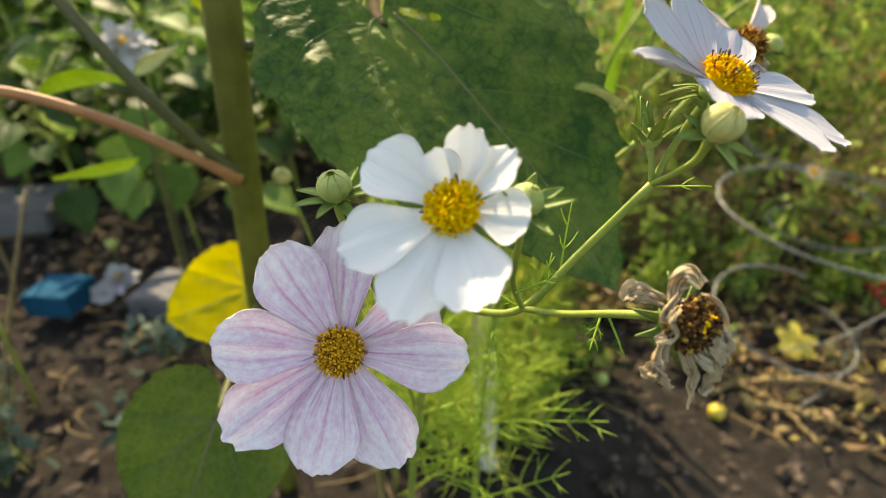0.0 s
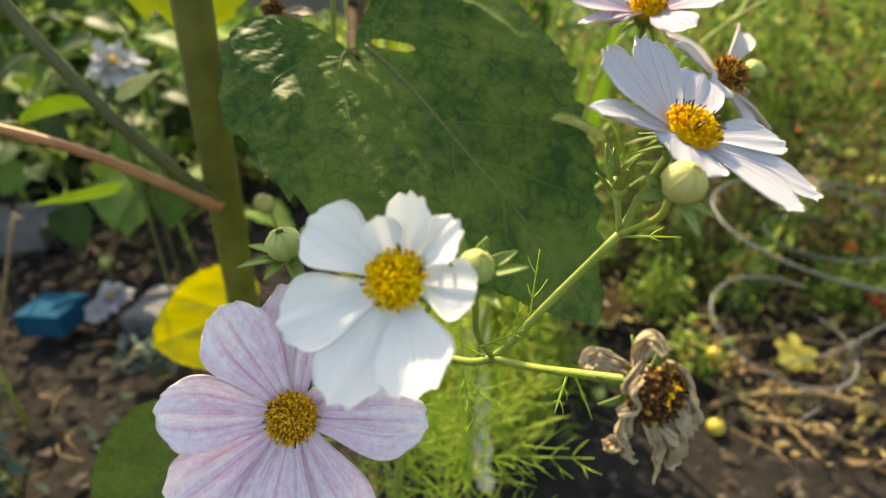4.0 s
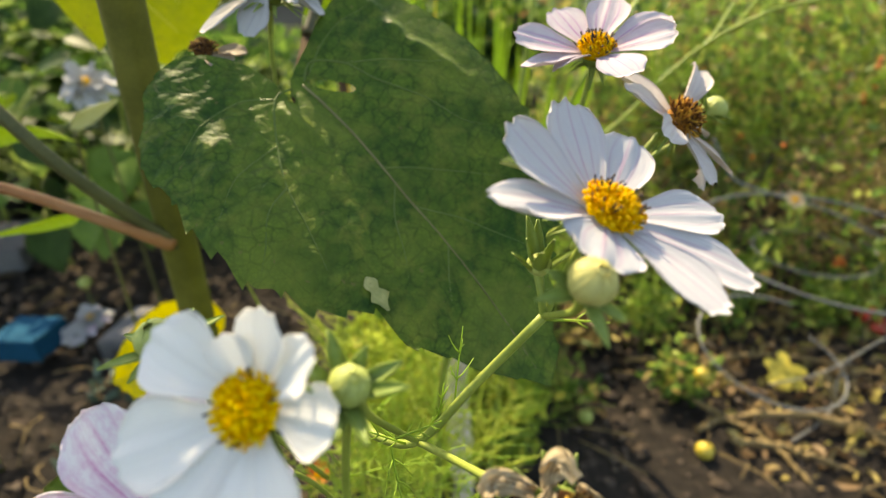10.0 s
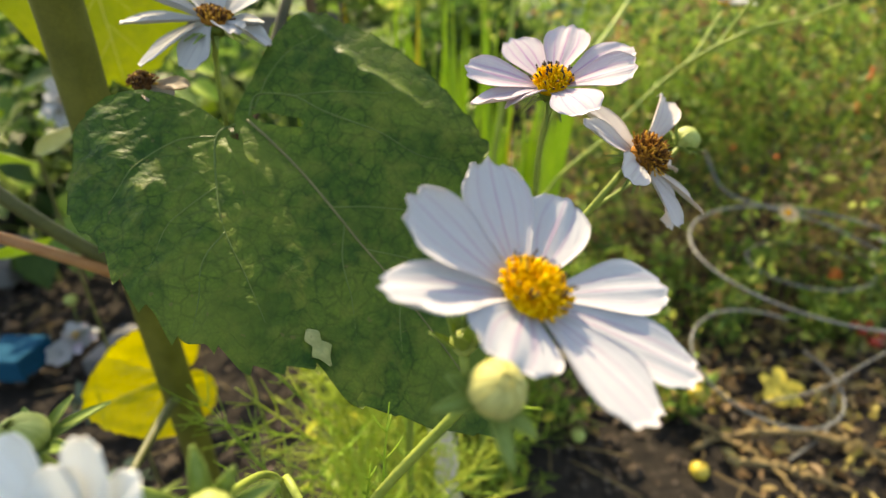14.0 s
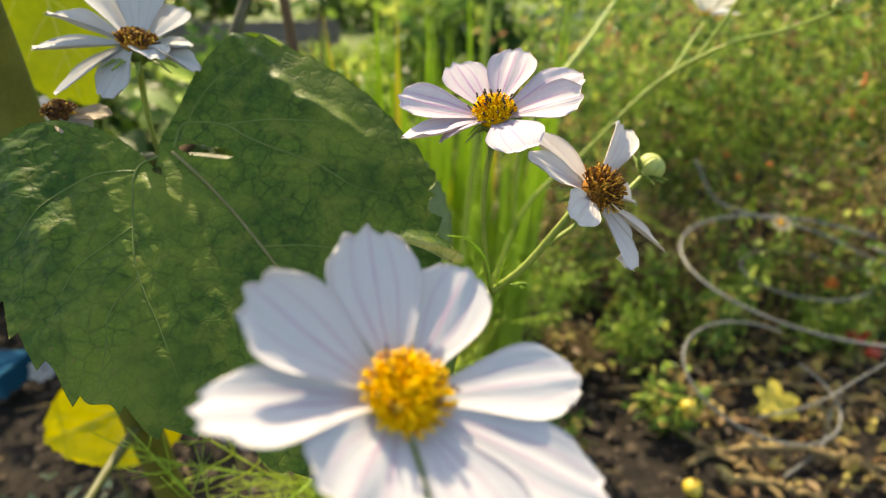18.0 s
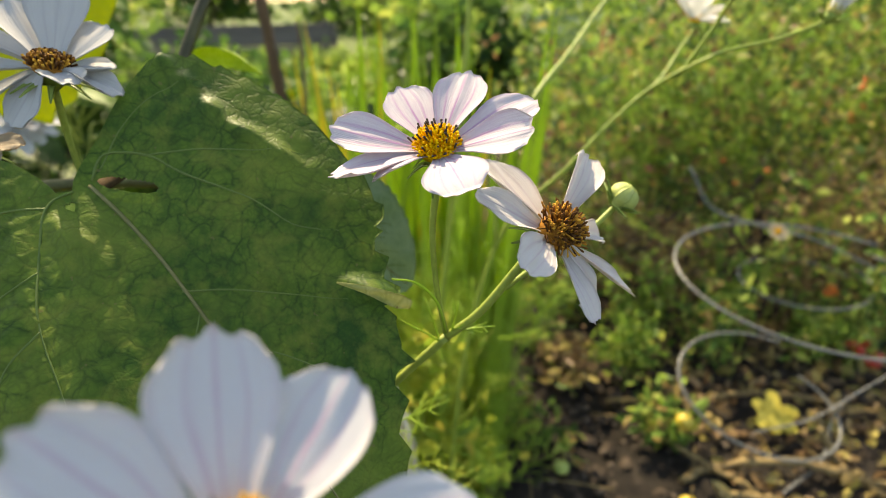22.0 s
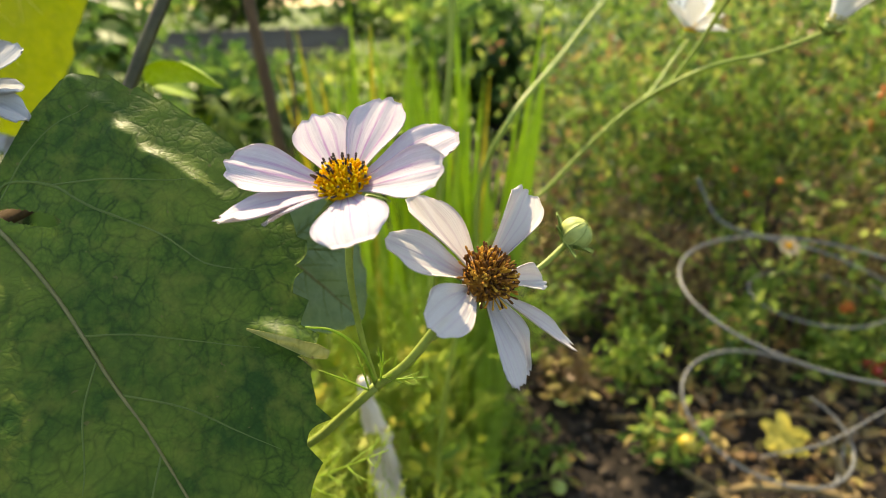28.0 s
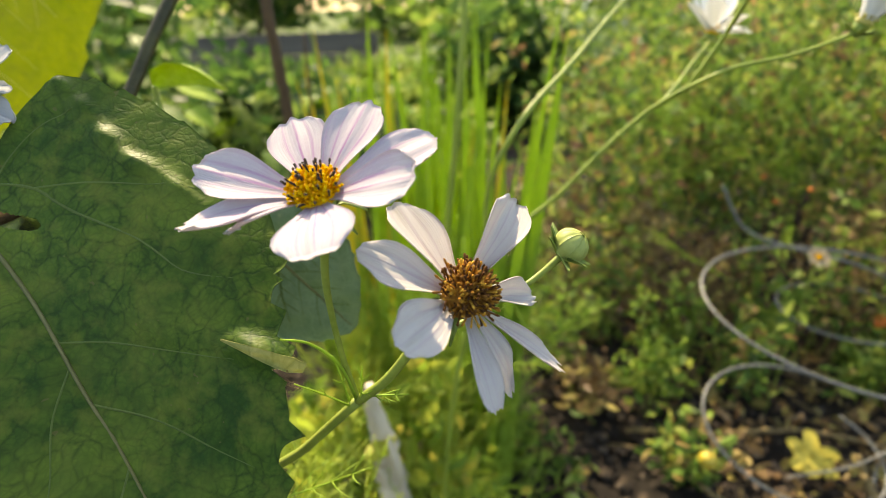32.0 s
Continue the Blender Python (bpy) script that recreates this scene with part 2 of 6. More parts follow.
M_STALK_Y = stem_mat("stalk_yellow_green", (0.19, 0.27, 0.035), (0.33, 0.40, 0.065))
M_BRACT = stem_mat("bract_green", (0.15, 0.24, 0.045), (0.32, 0.40, 0.10), 0.3)
M_BUD = stem_mat("bud_pale_green", (0.34, 0.42, 0.10), (0.56, 0.60, 0.20), 0.3)
M_BUD_RIPE = stem_mat("bud_cream_green", (0.40, 0.39, 0.10), (0.64, 0.59, 0.22), 0.3)
M_BUD_TAN = stem_mat("bud_tan_pink", (0.38, 0.24, 0.14), (0.56, 0.38, 0.25), 0.2)
M_THREAD = stem_mat("thread_leaf_green", (0.22, 0.37, 0.035), (0.46, 0.62, 0.09), 0.5)
M_THREAD_Y = stem_mat("thread_leaf_yellow_green", (0.34, 0.46, 0.05), (0.62, 0.68, 0.13), 0.5)
M_SUNSTEM = stem_mat("sunflower_stem", (0.085, 0.090, 0.012), (0.18, 0.175, 0.03), 0.12)
M_PETIOLE_RED = stem_mat("petiole_salmon", (0.36, 0.15, 0.055), (0.50, 0.26, 0.11), 0.15)
M_PETIOLE = stem_mat("petiole_olive", (0.065, 0.070, 0.022), (0.135, 0.14, 0.045), 0.1)
M_PETIOLE_DARK = stem_mat("petiole_dark_olive", (0.032, 0.030, 0.010), (0.090, 0.082, 0.028), 0.08)
M_PETIOLE_BR = plain_mat("petiole_brown", (0.030, 0.020, 0.012), (0.085, 0.058, 0.030), 90, 0.9, 0.3, spec=0.05)
M_LEAF = leaf_mat("leaf_dark_green", (0.025, 0.080, 0.012), (0.128, 0.212, 0.025), (0.011, 0.040, 0.008), 0.34, 0.5, 0.50, 0.40, 0.18)
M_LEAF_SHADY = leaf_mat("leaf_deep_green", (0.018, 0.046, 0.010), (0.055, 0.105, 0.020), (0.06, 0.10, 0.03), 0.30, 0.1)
M_LEAF_PALE = leaf_mat("leaf_pale_yellow", (0.52, 0.44, 0.06), (0.74, 0.62, 0.12), (0.5, 0.44, 0.12), 0.4, 0.3)
M_LEAF_WAN = leaf_mat("leaf_pale_green", (0.34, 0.40, 0.24), (0.52, 0.56, 0.38), (0.44, 0.50, 0.30), 0.35, 0.1)
M_LEAF_MID = leaf_mat("leaf_fresh_green", (0.06, 0.13, 0.02), (0.15, 0.25, 0.04), (0.18, 0.26, 0.07), 0.36, 0.2)
M_LEAF_OLDYEL = leaf_mat("leaf_yellow_green", (0.28, 0.36, 0.012), (0.54, 0.55, 0.022), (0.36, 0.42, 0.03), 0.45, 0.5, 0.55, 0.3)
M_LEAF_YEL = leaf_mat("leaf_yellow", (0.50, 0.48, 0.012), (0.80, 0.72, 0.035), (0.56, 0.54, 0.05), 0.58, 0.3)
M_LEAF_LIME = leaf_mat("leaf_lime", (0.20, 0.33, 0.03), (0.40, 0.52, 0.06), (0.45, 0.55, 0.14), 0.42, 0.1)
M_LEAF_GREY = leaf_mat("leaf_grey_green", (0.15, 0.24, 0.115), (0.26, 0.35, 0.18), (0.28, 0.37, 0.19), 0.4, 0.1)
M_VEIN = stem_mat("leaf_vein", (0.09, 0.150, 0.03), (0.165, 0.225, 0.05), 0.3)
M_MIDRIB = stem_mat("leaf_midrib", (0.14, 0.145, 0.045), (0.235, 0.215, 0.085), 0.2)
M_LEAF_LOW = leaf_mat("leaf_light_green", (0.075, 0.135, 0.016), (0.17, 0.225, 0.03), (0.25, 0.31, 0.07), 0.5, 0.2)
M_VEIN_Y = stem_mat("leaf_vein_yellow", (0.55, 0.52, 0.08), (0.72, 0.66, 0.14), 0.2)
M_DRIED = leaf_mat("leaf_dried_streak", (0.32, 0.35, 0.11), (0.55, 0.52, 0.21), (0.22, 0.26, 0.07), 0.4, 0.9)
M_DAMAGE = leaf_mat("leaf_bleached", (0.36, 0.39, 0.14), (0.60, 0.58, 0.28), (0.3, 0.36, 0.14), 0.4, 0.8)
M_BLADE = leaf_mat("blade_green", (0.20, 0.36, 0.03), (0.42, 0.55, 0.065), (0.35, 0.49, 0.09), 0.55, 0.0, spec=0.3)
M_BLADE_Y = leaf_mat("blade_yellowing", (0.52, 0.46, 0.04), (0.70, 0.62, 0.08), (0.6, 0.5, 0.1), 0.45, 0.2)
M_STICK = plain_mat("old_stalk_brown", (0.045, 0.026, 0.013), (0.125, 0.075, 0.040), 60, 0.8, 0.5, stretch=(1, 1, 0.2))
M_PALE = plain_mat("dry_pale_stalk", (0.44, 0.38, 0.29), (0.68, 0.61, 0.49), 40, 0.8, 0.5, stretch=(1, 1, 0.15))
M_STRAW = plain_mat("straw", (0.10, 0.066, 0.026), (0.25, 0.18, 0.07), 60, 0.75, 0.4)
M_HOSE = plain_mat("clear_grey_hose", (0.10, 0.10, 0.09), (0.18, 0.18, 0.165), 18, 0.4, 0.15, spec=0.4)
M_CONCRETE = plain_mat("concrete", (0.075, 0.078, 0.08), (0.14, 0.14, 0.14), 20, 0.85, 0.4, 0.002)
M_BLUE = plain_mat("blue_plastic", (0.001, 0.042, 0.085), (0.004, 0.075, 0.14), 14, 0.85, 0.1, spec=0.1)
M_BLACK = plain_mat("black_plastic", (0.012, 0.012, 0.012), (0.03, 0.03, 0.028), 20, 0.45, 0.2)
M_TIMBER = plain_mat("weathered_timber", (0.065, 0.055, 0.055), (0.17, 0.145, 0.135), 6, 0.8, 0.4, 0.003, stretch=(0.15, 1, 3))
M_RED = plain_mat("fruit_red", (0.20, 0.012, 0.008), (0.38, 0.04, 0.015), 60, 0.3, 0.1)
M_ORANGE = plain_mat("petal_orange", (0.45, 0.085, 0.01), (0.62, 0.17, 0.02), 60, 0.6, 0.2)
M_YFRUIT = plain_mat("fruit_yellow", (0.36, 0.27, 0.03), (0.55, 0.43, 0.06), 60, 0.4, 0.15)
M_METAL = plain_mat("galvanised_metal", (0.45, 0.46, 0.47), (0.6, 0.6, 0.6), 12, 0.4, 0.1, metal=0.8)


def soil_mat():
    k = Mat("soil", 0.95, 0, 0.15)
    p = k.coord("Object")
    a, b, d = k.noise(p, 2.2, 5), k.noise(p, 38, 6, 0.65), k.noise(p, 260, 4, 0.7)
    c = k.ramp(k.math("ADD", k.math("MULTIPLY", b, 0.6), k.math("MULTIPLY", d, 0.4)), [(0.34, (0.010, 0.009, 0.008)), (0.55, (0.027, 0.0225, 0.018)), (0.72, (0.10, 0.083, 0.063))])
    c = k.mix(k.math("MULTIPLY", k.math("SUBTRACT", a, 0.45), 1.2, clamp=True), c, (0.066, 0.054, 0.041))
    # lawn and paths of the far plots
    sep = k.nt.nodes.new("ShaderNodeSeparateXYZ")
    k.l(p, sep.inputs[0])
    far = k.math("MULTIPLY", k.math("SUBTRACT", k.math("ADD", sep.outputs[1], k.math("MULTIPLY", a, 2.0)), 4.4), 1.5, clamp=True)
    c = k.mix(far, c, k.ramp(b, [(0.35, (0.055, 0.090, 0.020)), (0.65, (0.135, 0.170, 0.055))]))
    k.color(c)
    k.bump(k.math("ADD", b, k.math("MULTIPLY", d, 0.5)), 0.9, 0.012)
    return k.m


M_SOIL = soil_mat()
M_CLOD = plain_mat("soil_clod", (0.016, 0.013, 0.010), (0.085, 0.066, 0.050), 70, 0.95, 0.8, 0.004, spec=0.1)
M_CRUMB = plain_mat("soil_crumb", (0.035, 0.028, 0.022), (0.145, 0.115, 0.088), 90, 0.95, 0.6, 0.003, spec=0.1)
G_DARK = scatter_leaf_mat("foliage_dark", [(0.0, (0.03, 0.075, 0.018)), (0.45, (0.06, 0.13, 0.025)), (0.8, (0.13, 0.22, 0.04)), (1.0, (0.22, 0.30, 0.06))])
G_BUSH = scatter_leaf_mat("foliage_mixed", [(0.0, (0.045, 0.080, 0.022)), (0.30, (0.10, 0.19, 0.035)), (0.58, (0.23, 0.36, 0.065)), (0.78, (0.46, 0.50, 0.11)), (0.88, (0.34, 0.22, 0.09)), (1.0, (0.18, 0.095, 0.05))])
G_BRIGHT = scatter_leaf_mat("foliage_bright", [(0.0, (0.10, 0.19, 0.03)), (0.5, (0.20, 0.31, 0.05)), (0.85, (0.29, 0.38, 0.08)), (1.0, (0.42, 0.45, 0.10))], 0.5)
G_LIME = scatter_leaf_mat("foliage_lime", [(0.0, (0.16, 0.26, 0.03)), (0.5, (0.34, 0.46, 0.06)), (0.8, (0.50, 0.52, 0.07)), (1.0, (0.62, 0.50, 0.10))], 0.55)
G_BLUE = scatter_leaf_mat("foliage_blue_green", [(0.0, (0.08, 0.14, 0.10)), (0.6, (0.17, 0.25, 0.18)), (1.0, (0.32, 0.40, 0.30))], 0.25)
G_SEEDLING = scatter_leaf_mat("foliage_seedling", [(0.0, (0.03, 0.06, 0.045)), (0.6, (0.08, 0.125, 0.09)), (1.0, (0.16, 0.21, 0.15))], 0.25)
G_DRY = scatter_leaf_mat("foliage_dry", [(0.0, (0.12, 0.07, 0.035)), (0.5, (0.26, 0.17, 0.08)), (0.8, (0.36, 0.28, 0.10)), (1.0, (0.5, 0.42, 0.12))], 0.25)

# ---------------------------------------------------------------- mesh helpers
def wloc(ob):
    p = Vector((0, 0, 0))
    while ob:
        p += ob.location
        ob = ob.parent
    return p


def part(name, geo, material, parent=None, label="", smooth=True):
    """Links (vertices, faces, uvs or None) given in world metres as ONE mesh object, under parent if there is one."""
    v, f, uv = geo
    v = np.asarray(v, dtype=float)
    base = wloc(parent) if parent else Vector((0, 0, 0))
    me = bpy.data.meshes.new(name)
    me.from_pydata((v - np.array(base)).tolist(), [], [tuple(q) for q in f])
    if uv is not None:
        lay = me.uv_layers.new(name="UVMap")
        idx = np.empty(len(me.loops), dtype=np.int32)
        me.loops.foreach_get("vertex_index", idx)
        lay.data.foreach_set("uv", np.asarray(uv, dtype=np.float32)[idx].ravel())
    if smooth:
        me.polygons.foreach_set("use_smooth", np.ones(len(me.polygons), dtype=bool))
    me.materials.append(material)
    me.update()
    ob = new(name, me)
    ob.parent = parent
    if label:
        tagged(ob, label)
    return ob


def thing(name, loc, label, category, group="", kind=""):
    ob = new(name)
    ob.location = loc
    ob.empty_display_size = 0.01
    return tagged(ob, label, category, group, kind)


def unit(a):
    a = np.asarray(a, dtype=float)
    return a / (np.linalg.norm(a) + 1e-12)


def axes_of(n):
    """Two axes in the plane with normal n: the first follows world x."""
    n = unit(n)
    ex = unit(np.array([1.0, 0, 0]) - n[0] * n)
    return ex, np.cross(n, ex), n


def spline(pts, count):
    """Catmull-Rom through the points."""
    p = np.asarray(pts, dtype=float)
    p = np.vstack([2 * p[0] - p[1], p, 2 * p[-1] - p[-2]])
    out = []
    for s in np.linspace(0, len(p) - 3 - 1e-9, count):
        i = int(s)
        t = s - i
        a, b, c, d = p[i:i + 4]
        out.append(0.5 * (2 * b + (c - a) * t + (2 * a - 5 * b + 4 * c - d) * t * t + (3 * b - a - 3 * c + d) * t ** 3))
    return np.array(out)


def tube(pts, radii, count=24, sides=8, ribs=0.0, wob=0.0, seed=0):
    """A closed tube along a smooth line; radii are spread evenly along it."""
    c = spline(pts, count)
    rng = np.random.default_rng(seed)
    r = np.interp(np.linspace(0, 1, count), np.linspace(0, 1, len(radii)), radii)
    if wob:
        c = c + rng.normal(0, wob, c.shape) * r[:, None]
        r = r * (1 + rng.normal(0, wob * 0.5, count))
    tan = np.gradient(c, axis=0)
    side = unit(np.cross(tan[0], (0.31, 0.5, 0.81)))
    v = []
    for k in range(count):
        t = unit(tan[k])
        side = unit(side - (side @ t) * t)
        up = np.cross(t, side)
        for j in range(sides):
            a = 2 * math.pi * j / sides
            rr = r[k] * (1 + ribs * math.cos(a * 5))
            v.append(c[k] + rr * (math.cos(a) * side + math.sin(a) * up))
    f = [(k * sides + j, k * sides + (j + 1) % sides, (k + 1) * sides + (j + 1) % sides, (k + 1) * sides + j) for k in range(count - 1) for j in range(sides)]
    f.append(tuple(range(sides))[::-1])
    f.append(tuple((count - 1) * sides + j for j in range(sides)))
    return np.array(v), f, None


def merge(geos):
    vs, fs, us, o = [], [], [], 0
    for v, f, u in geos:
        vs.append(np.asarray(v))
        fs += [tuple(i + o for i in q) for q in f]
        us.append(u if u is not None else np.zeros((len(v), 2)))
        o += len(v)
    return np.vstack(vs), fs, np.vstack(us)


def sheet(P, thick):
    """A closed thin body from a grid of points (rows along, columns across), with uv."""
    nu, nv = P.shape[:2]
    du, dv = np.gradient(P, axis=0), np.gradient(P, axis=1)
    n = np.cross(du, dv)
    n /= np.linalg.norm(n, axis=2, keepdims=True) + 1e-12
    top, bot = P + n * thick / 2, P - n * thick / 2
    v = np.vstack([top.reshape(-1, 3), bot.reshape(-1, 3)])
    m = nu * nv
    f = []
    for i in range(nu - 1):
        for j in range(nv - 1):
            a, b, c, d = i * nv + j, i * nv + j + 1, (i + 1) * nv + j + 1, (i + 1) * nv + j
            f.append((a, d, c, b))
            f.append((a + m, b + m, c + m, d + m))
    rim = [i * nv for i in range(nu)] + [(nu - 1) * nv + j for j in range(1, nv)] + [i * nv + nv - 1 for i in range(nu - 2, -1, -1)] + list(range(nv - 2, 0, -1))
    for a, b in zip(rim, rim[1:] + rim[:1]):
        f.append((a, b, b + m, a + m))
    uu, vv = np.meshgrid(np.linspace(0, 1, nu), np.linspace(0, 1, nv), indexing="ij")
    uv = np.stack([uu.ravel(), vv.ravel()], 1)
    return v, f, np.vstack([uv, uv])


def sn(x, y, seed):
    """Cheap smooth noise on arrays."""
    r = np.random.default_rng(seed)
    out = 0
    for k in range(5):
        a, b, c = r.uniform(-1, 1), r.uniform(-1, 1), r.uniform(0, 6.28)
        out = out + np.sin(x * a * (k + 1.5) + y * b * (k + 1.5) + c) / (k + 1.2)
    return out / 2.0


def petal_geo(C, n, az, L, W, lift, arch=0.0, cup=0.12, twist=0.0, notch=0.72, ripple=0.5, root=0.004, seed=0, nu=18, nv=15, base=0.28, peak=0.68, droop=0.0):
    """A cosmos petal: narrow claw, broad blade with lengthwise pleats and a three-lobed tip."""
    ex, ey, nn = axes_of(n)
    a = radians(az)
    r, s = math.cos(a) * ex + math.sin(a) * ey, -math.sin(a) * ex + math.cos(a) * ey
    rng = np.random.default_rng(seed)
    u = np.linspace(0, 1, nu)[:, None] * np.ones((1, nv))
    v = np.ones((nu, 1)) * np.linspace(-1, 1, nv)[None]
    t = np.clip(u / peak, 0, 1)
    w = base + (1 - base) * (t * t * (3 - 2 * t))
    w = w * np.where(u > peak, 1 - 0.24 * np.clip((u - peak) / (1 - peak), 0, 1) ** 2.2, 1)
    ph = rng.uniform(-0.5, 0.5)
    pull = 0.15 * np.abs(v) ** 2.6 + notch * 0.024 * (1 - np.cos(3 * math.pi * v + ph)) + notch * 0.014 * np.sin(9 * v + ph * 5) + notch * 0.009 * np.sin(21 * v + ph * 11)
    x = L * u * (1 - pull * u ** 3) * 1.03
    y = 0.5 * W * w * v * (1 + 0.04 * np.sin(5 * u + ph * 9) * np.sign(v))
    cl = math.tan(radians(lift))
    z = cl * x + arch * L * (u * u - u) - droop * L * u ** 3
    z = z + cup * W * (v * v) * w * (0.4 + 0.6 * (1 - u)) + twist * W * v * u
    z = z + 0.015 * W * (np.cos(v * 7.0 + ph) + 0.6 * np.cos(v * 13 + ph * 3)) * (0.25 + u) + ripple * 0.03 * W * sn(u * 5, v * 4, seed + 5) * (0.3 + u)
    P = C + (root + x * (1 - root / L))[..., None] * r + y[..., None] * s + z[..., None] * nn
    return sheet(P, 0.00028)


def ribbon(pts, widths, side, turn=0.0, cup=0.1, rip=0.0, seed=0, nu=18, nv=7, thick=0.0004, pinch=0.0, crisp=0.0):
    """A strip along a smooth line: width profile, turn in degrees from end to end, crumpling."""
    c = spline(pts, nu)
    w = np.interp(np.linspace(0, 1, nu), np.linspace(0, 1, len(widths)), widths)
    tan = np.gradient(c, axis=0)
    P = np.zeros((nu, nv, 3))
    vv = np.linspace(-1, 1, nv)
    s0 = unit(side)
    for k in range(nu):
        t = unit(tan[k])
        s0 = unit(s0 - (s0 @ t) * t)
        nrm = np.cross(t, s0)
        a = radians(turn) * k / (nu - 1)
        s, m = math.cos(a) * s0 + math.sin(a) * nrm, -math.sin(a) * s0 + math.cos(a) * nrm
        z = cup * w[k] * (vv ** 2 - 0.4) + rip * w[k] * sn(np.full(nv, k * 9.0 / nu), vv * 4, seed) + pinch * w[k] * np.cos(vv * 9) + crisp * w[k] * sn(np.full(nv, k * 40.0 / nu), vv * 15, seed + 9)
        P[k] = c[k] + 0.5 * w[k] * vv[:, None] * s + z[:, None] * m
    return sheet(P, thick)


def dome_points(count, r, h, start=0.0):
    """Points and normals in a sunflower spiral on a dome (local: z up)."""
    i = np.arange(count)
    rho = np.sqrt((i + 0.5) / count)
    a = i * 2.399963 + start
    x, y = r * rho * np.cos(a), r * rho * np.sin(a)
    z = h * np.sqrt(np.clip(1 - 0.86 * rho ** 2, 0, 1))
    p = np.stack([x, y, z], 1)
    n = np.stack([x / r ** 2, y / r ** 2, z / h ** 2 + 0.15 / h], 1)
    return p, n / np.linalg.norm(n, axis=1, keepdims=True), rho


def pegs(P, N, length, rad, flare=1.35, jitter=0.15, seed=0, sides=5):
    """Small open florets as tapered pegs with a flared, rounded end."""
    rng = np.random.default_rng(seed)
    V, F = [], []
    prof = ((0.0, 0.75), (0.62, 0.85), (0.88, flare), (1.0, flare * 0.55))
    for p, n in zip(P, N):
        n = unit(n + rng.normal(0, jitter, 3))
        a = unit(np.cross(n, (0.3, 0.7, 0.2)))
        b = np.cross(n, a)
        L, R = length * rng.uniform(0.75, 1.25), rad * rng.uniform(0.85, 1.15)
        o = len(V)
        for d, q in prof:
            for j in range(sides):
                t = 2 * math.pi * j / sides
                V.append(p + n * L * d + R * q * (math.cos(t) * a + math.sin(t) * b))
        for k in range(len(prof) - 1):
            for j in range(sides):
                F.append((o + k * sides + j, o + k * sides + (j + 1) % sides, o + (k + 1) * sides + (j + 1) % sides, o + (k + 1) * sides + j))
        F.append(tuple(o + (len(prof) - 1) * sides + j for j in range(sides)))
    return np.array(V), F, None


def lathe(C, n, prof, sides=24, ribs=0, rib=0.0, wob=0.0, seed=0):
    """Turns (radius, height) pairs round n, with lengthwise ribs."""
    ex, ey, nn = axes_of(n)
    rng = np.random.default_rng(seed)
    V, F = [], []
    for i, (r, h) in enumerate(prof):
        for j in range(sides):
            a = 2 * math.pi * j / sides
            rr = r * (1 + (rib * abs(math.cos(a * ribs / 2)) if ribs else 0) + (rng.normal(0, wob) if wob else 0))
            V.append(np.asarray(C) + rr * (math.cos(a) * ex + math.sin(a) * ey) + h * nn)
    m = len(prof)
    F = [(k * sides + j, k * sides + (j + 1) % sides, (k + 1) * sides + (j + 1) % sides, (k + 1) * sides + j) for k in range(m - 1) for j in range(sides)]
    F.append(tuple(range(sides))[::-1])
    F.append(tuple((m - 1) * sides + j for j in range(sides)))
    return np.array(V), F, None


def place(P, N, C, n):
    """Local (z up) points and normals to a frame at C with normal n."""
    ex, ey, nn = axes_of(n)
    R = np.stack([ex, ey, nn], 1)
    return np.asarray(C) + P @ R.T, (N @ R.T if N is not None else None)


# ---------------------------------------------------------------- ground
def ground():
    def axis(lo, hi, mid, fine, count):
        s = np.linspace(-1, 1, count)
        k = 6.2
        a = np.sinh(k * s) / np.sinh(k)
        return np.where(a < 0, mid + a * (mid - lo), mid + a * (hi - mid)) + s * fine
    xs, ys = axis(-70, 70, 0.15, 1.6, 210), axis(-30, 120, 0.85, 1.4, 210)
    X, Y = np.meshgrid(xs, ys, indexing="ij")
    near = np.exp(-((X - 0.1) ** 2 + (Y - 0.9) ** 2) / 6.0)
    Z = near * (0.012 * sn(X * 9, Y * 9, 1) + 0.008 * sn(X * 31, Y * 31, 2) + 0.005 * sn(X * 70, Y * 70, 3)) + 0.02 * sn(X * 1.5, Y * 1.5, 4) * np.exp(-(Y - 1) ** 2 / 20) - 0.012
    P = np.stack([X, Y, Z], 2)
    n, m = P.shape[:2]
    f = [(i * m + j, (i + 1) * m + j, (i + 1) * m + j + 1, i * m + j + 1) for i in range(n - 1) for j in range(m - 1)]
    ob = part("ground", (P.reshape(-1, 3), f, None), M_SOIL)
    tagged(ob, "dark crumbly garden soil with lawn beyond", "ground", kind="structure")


ground()


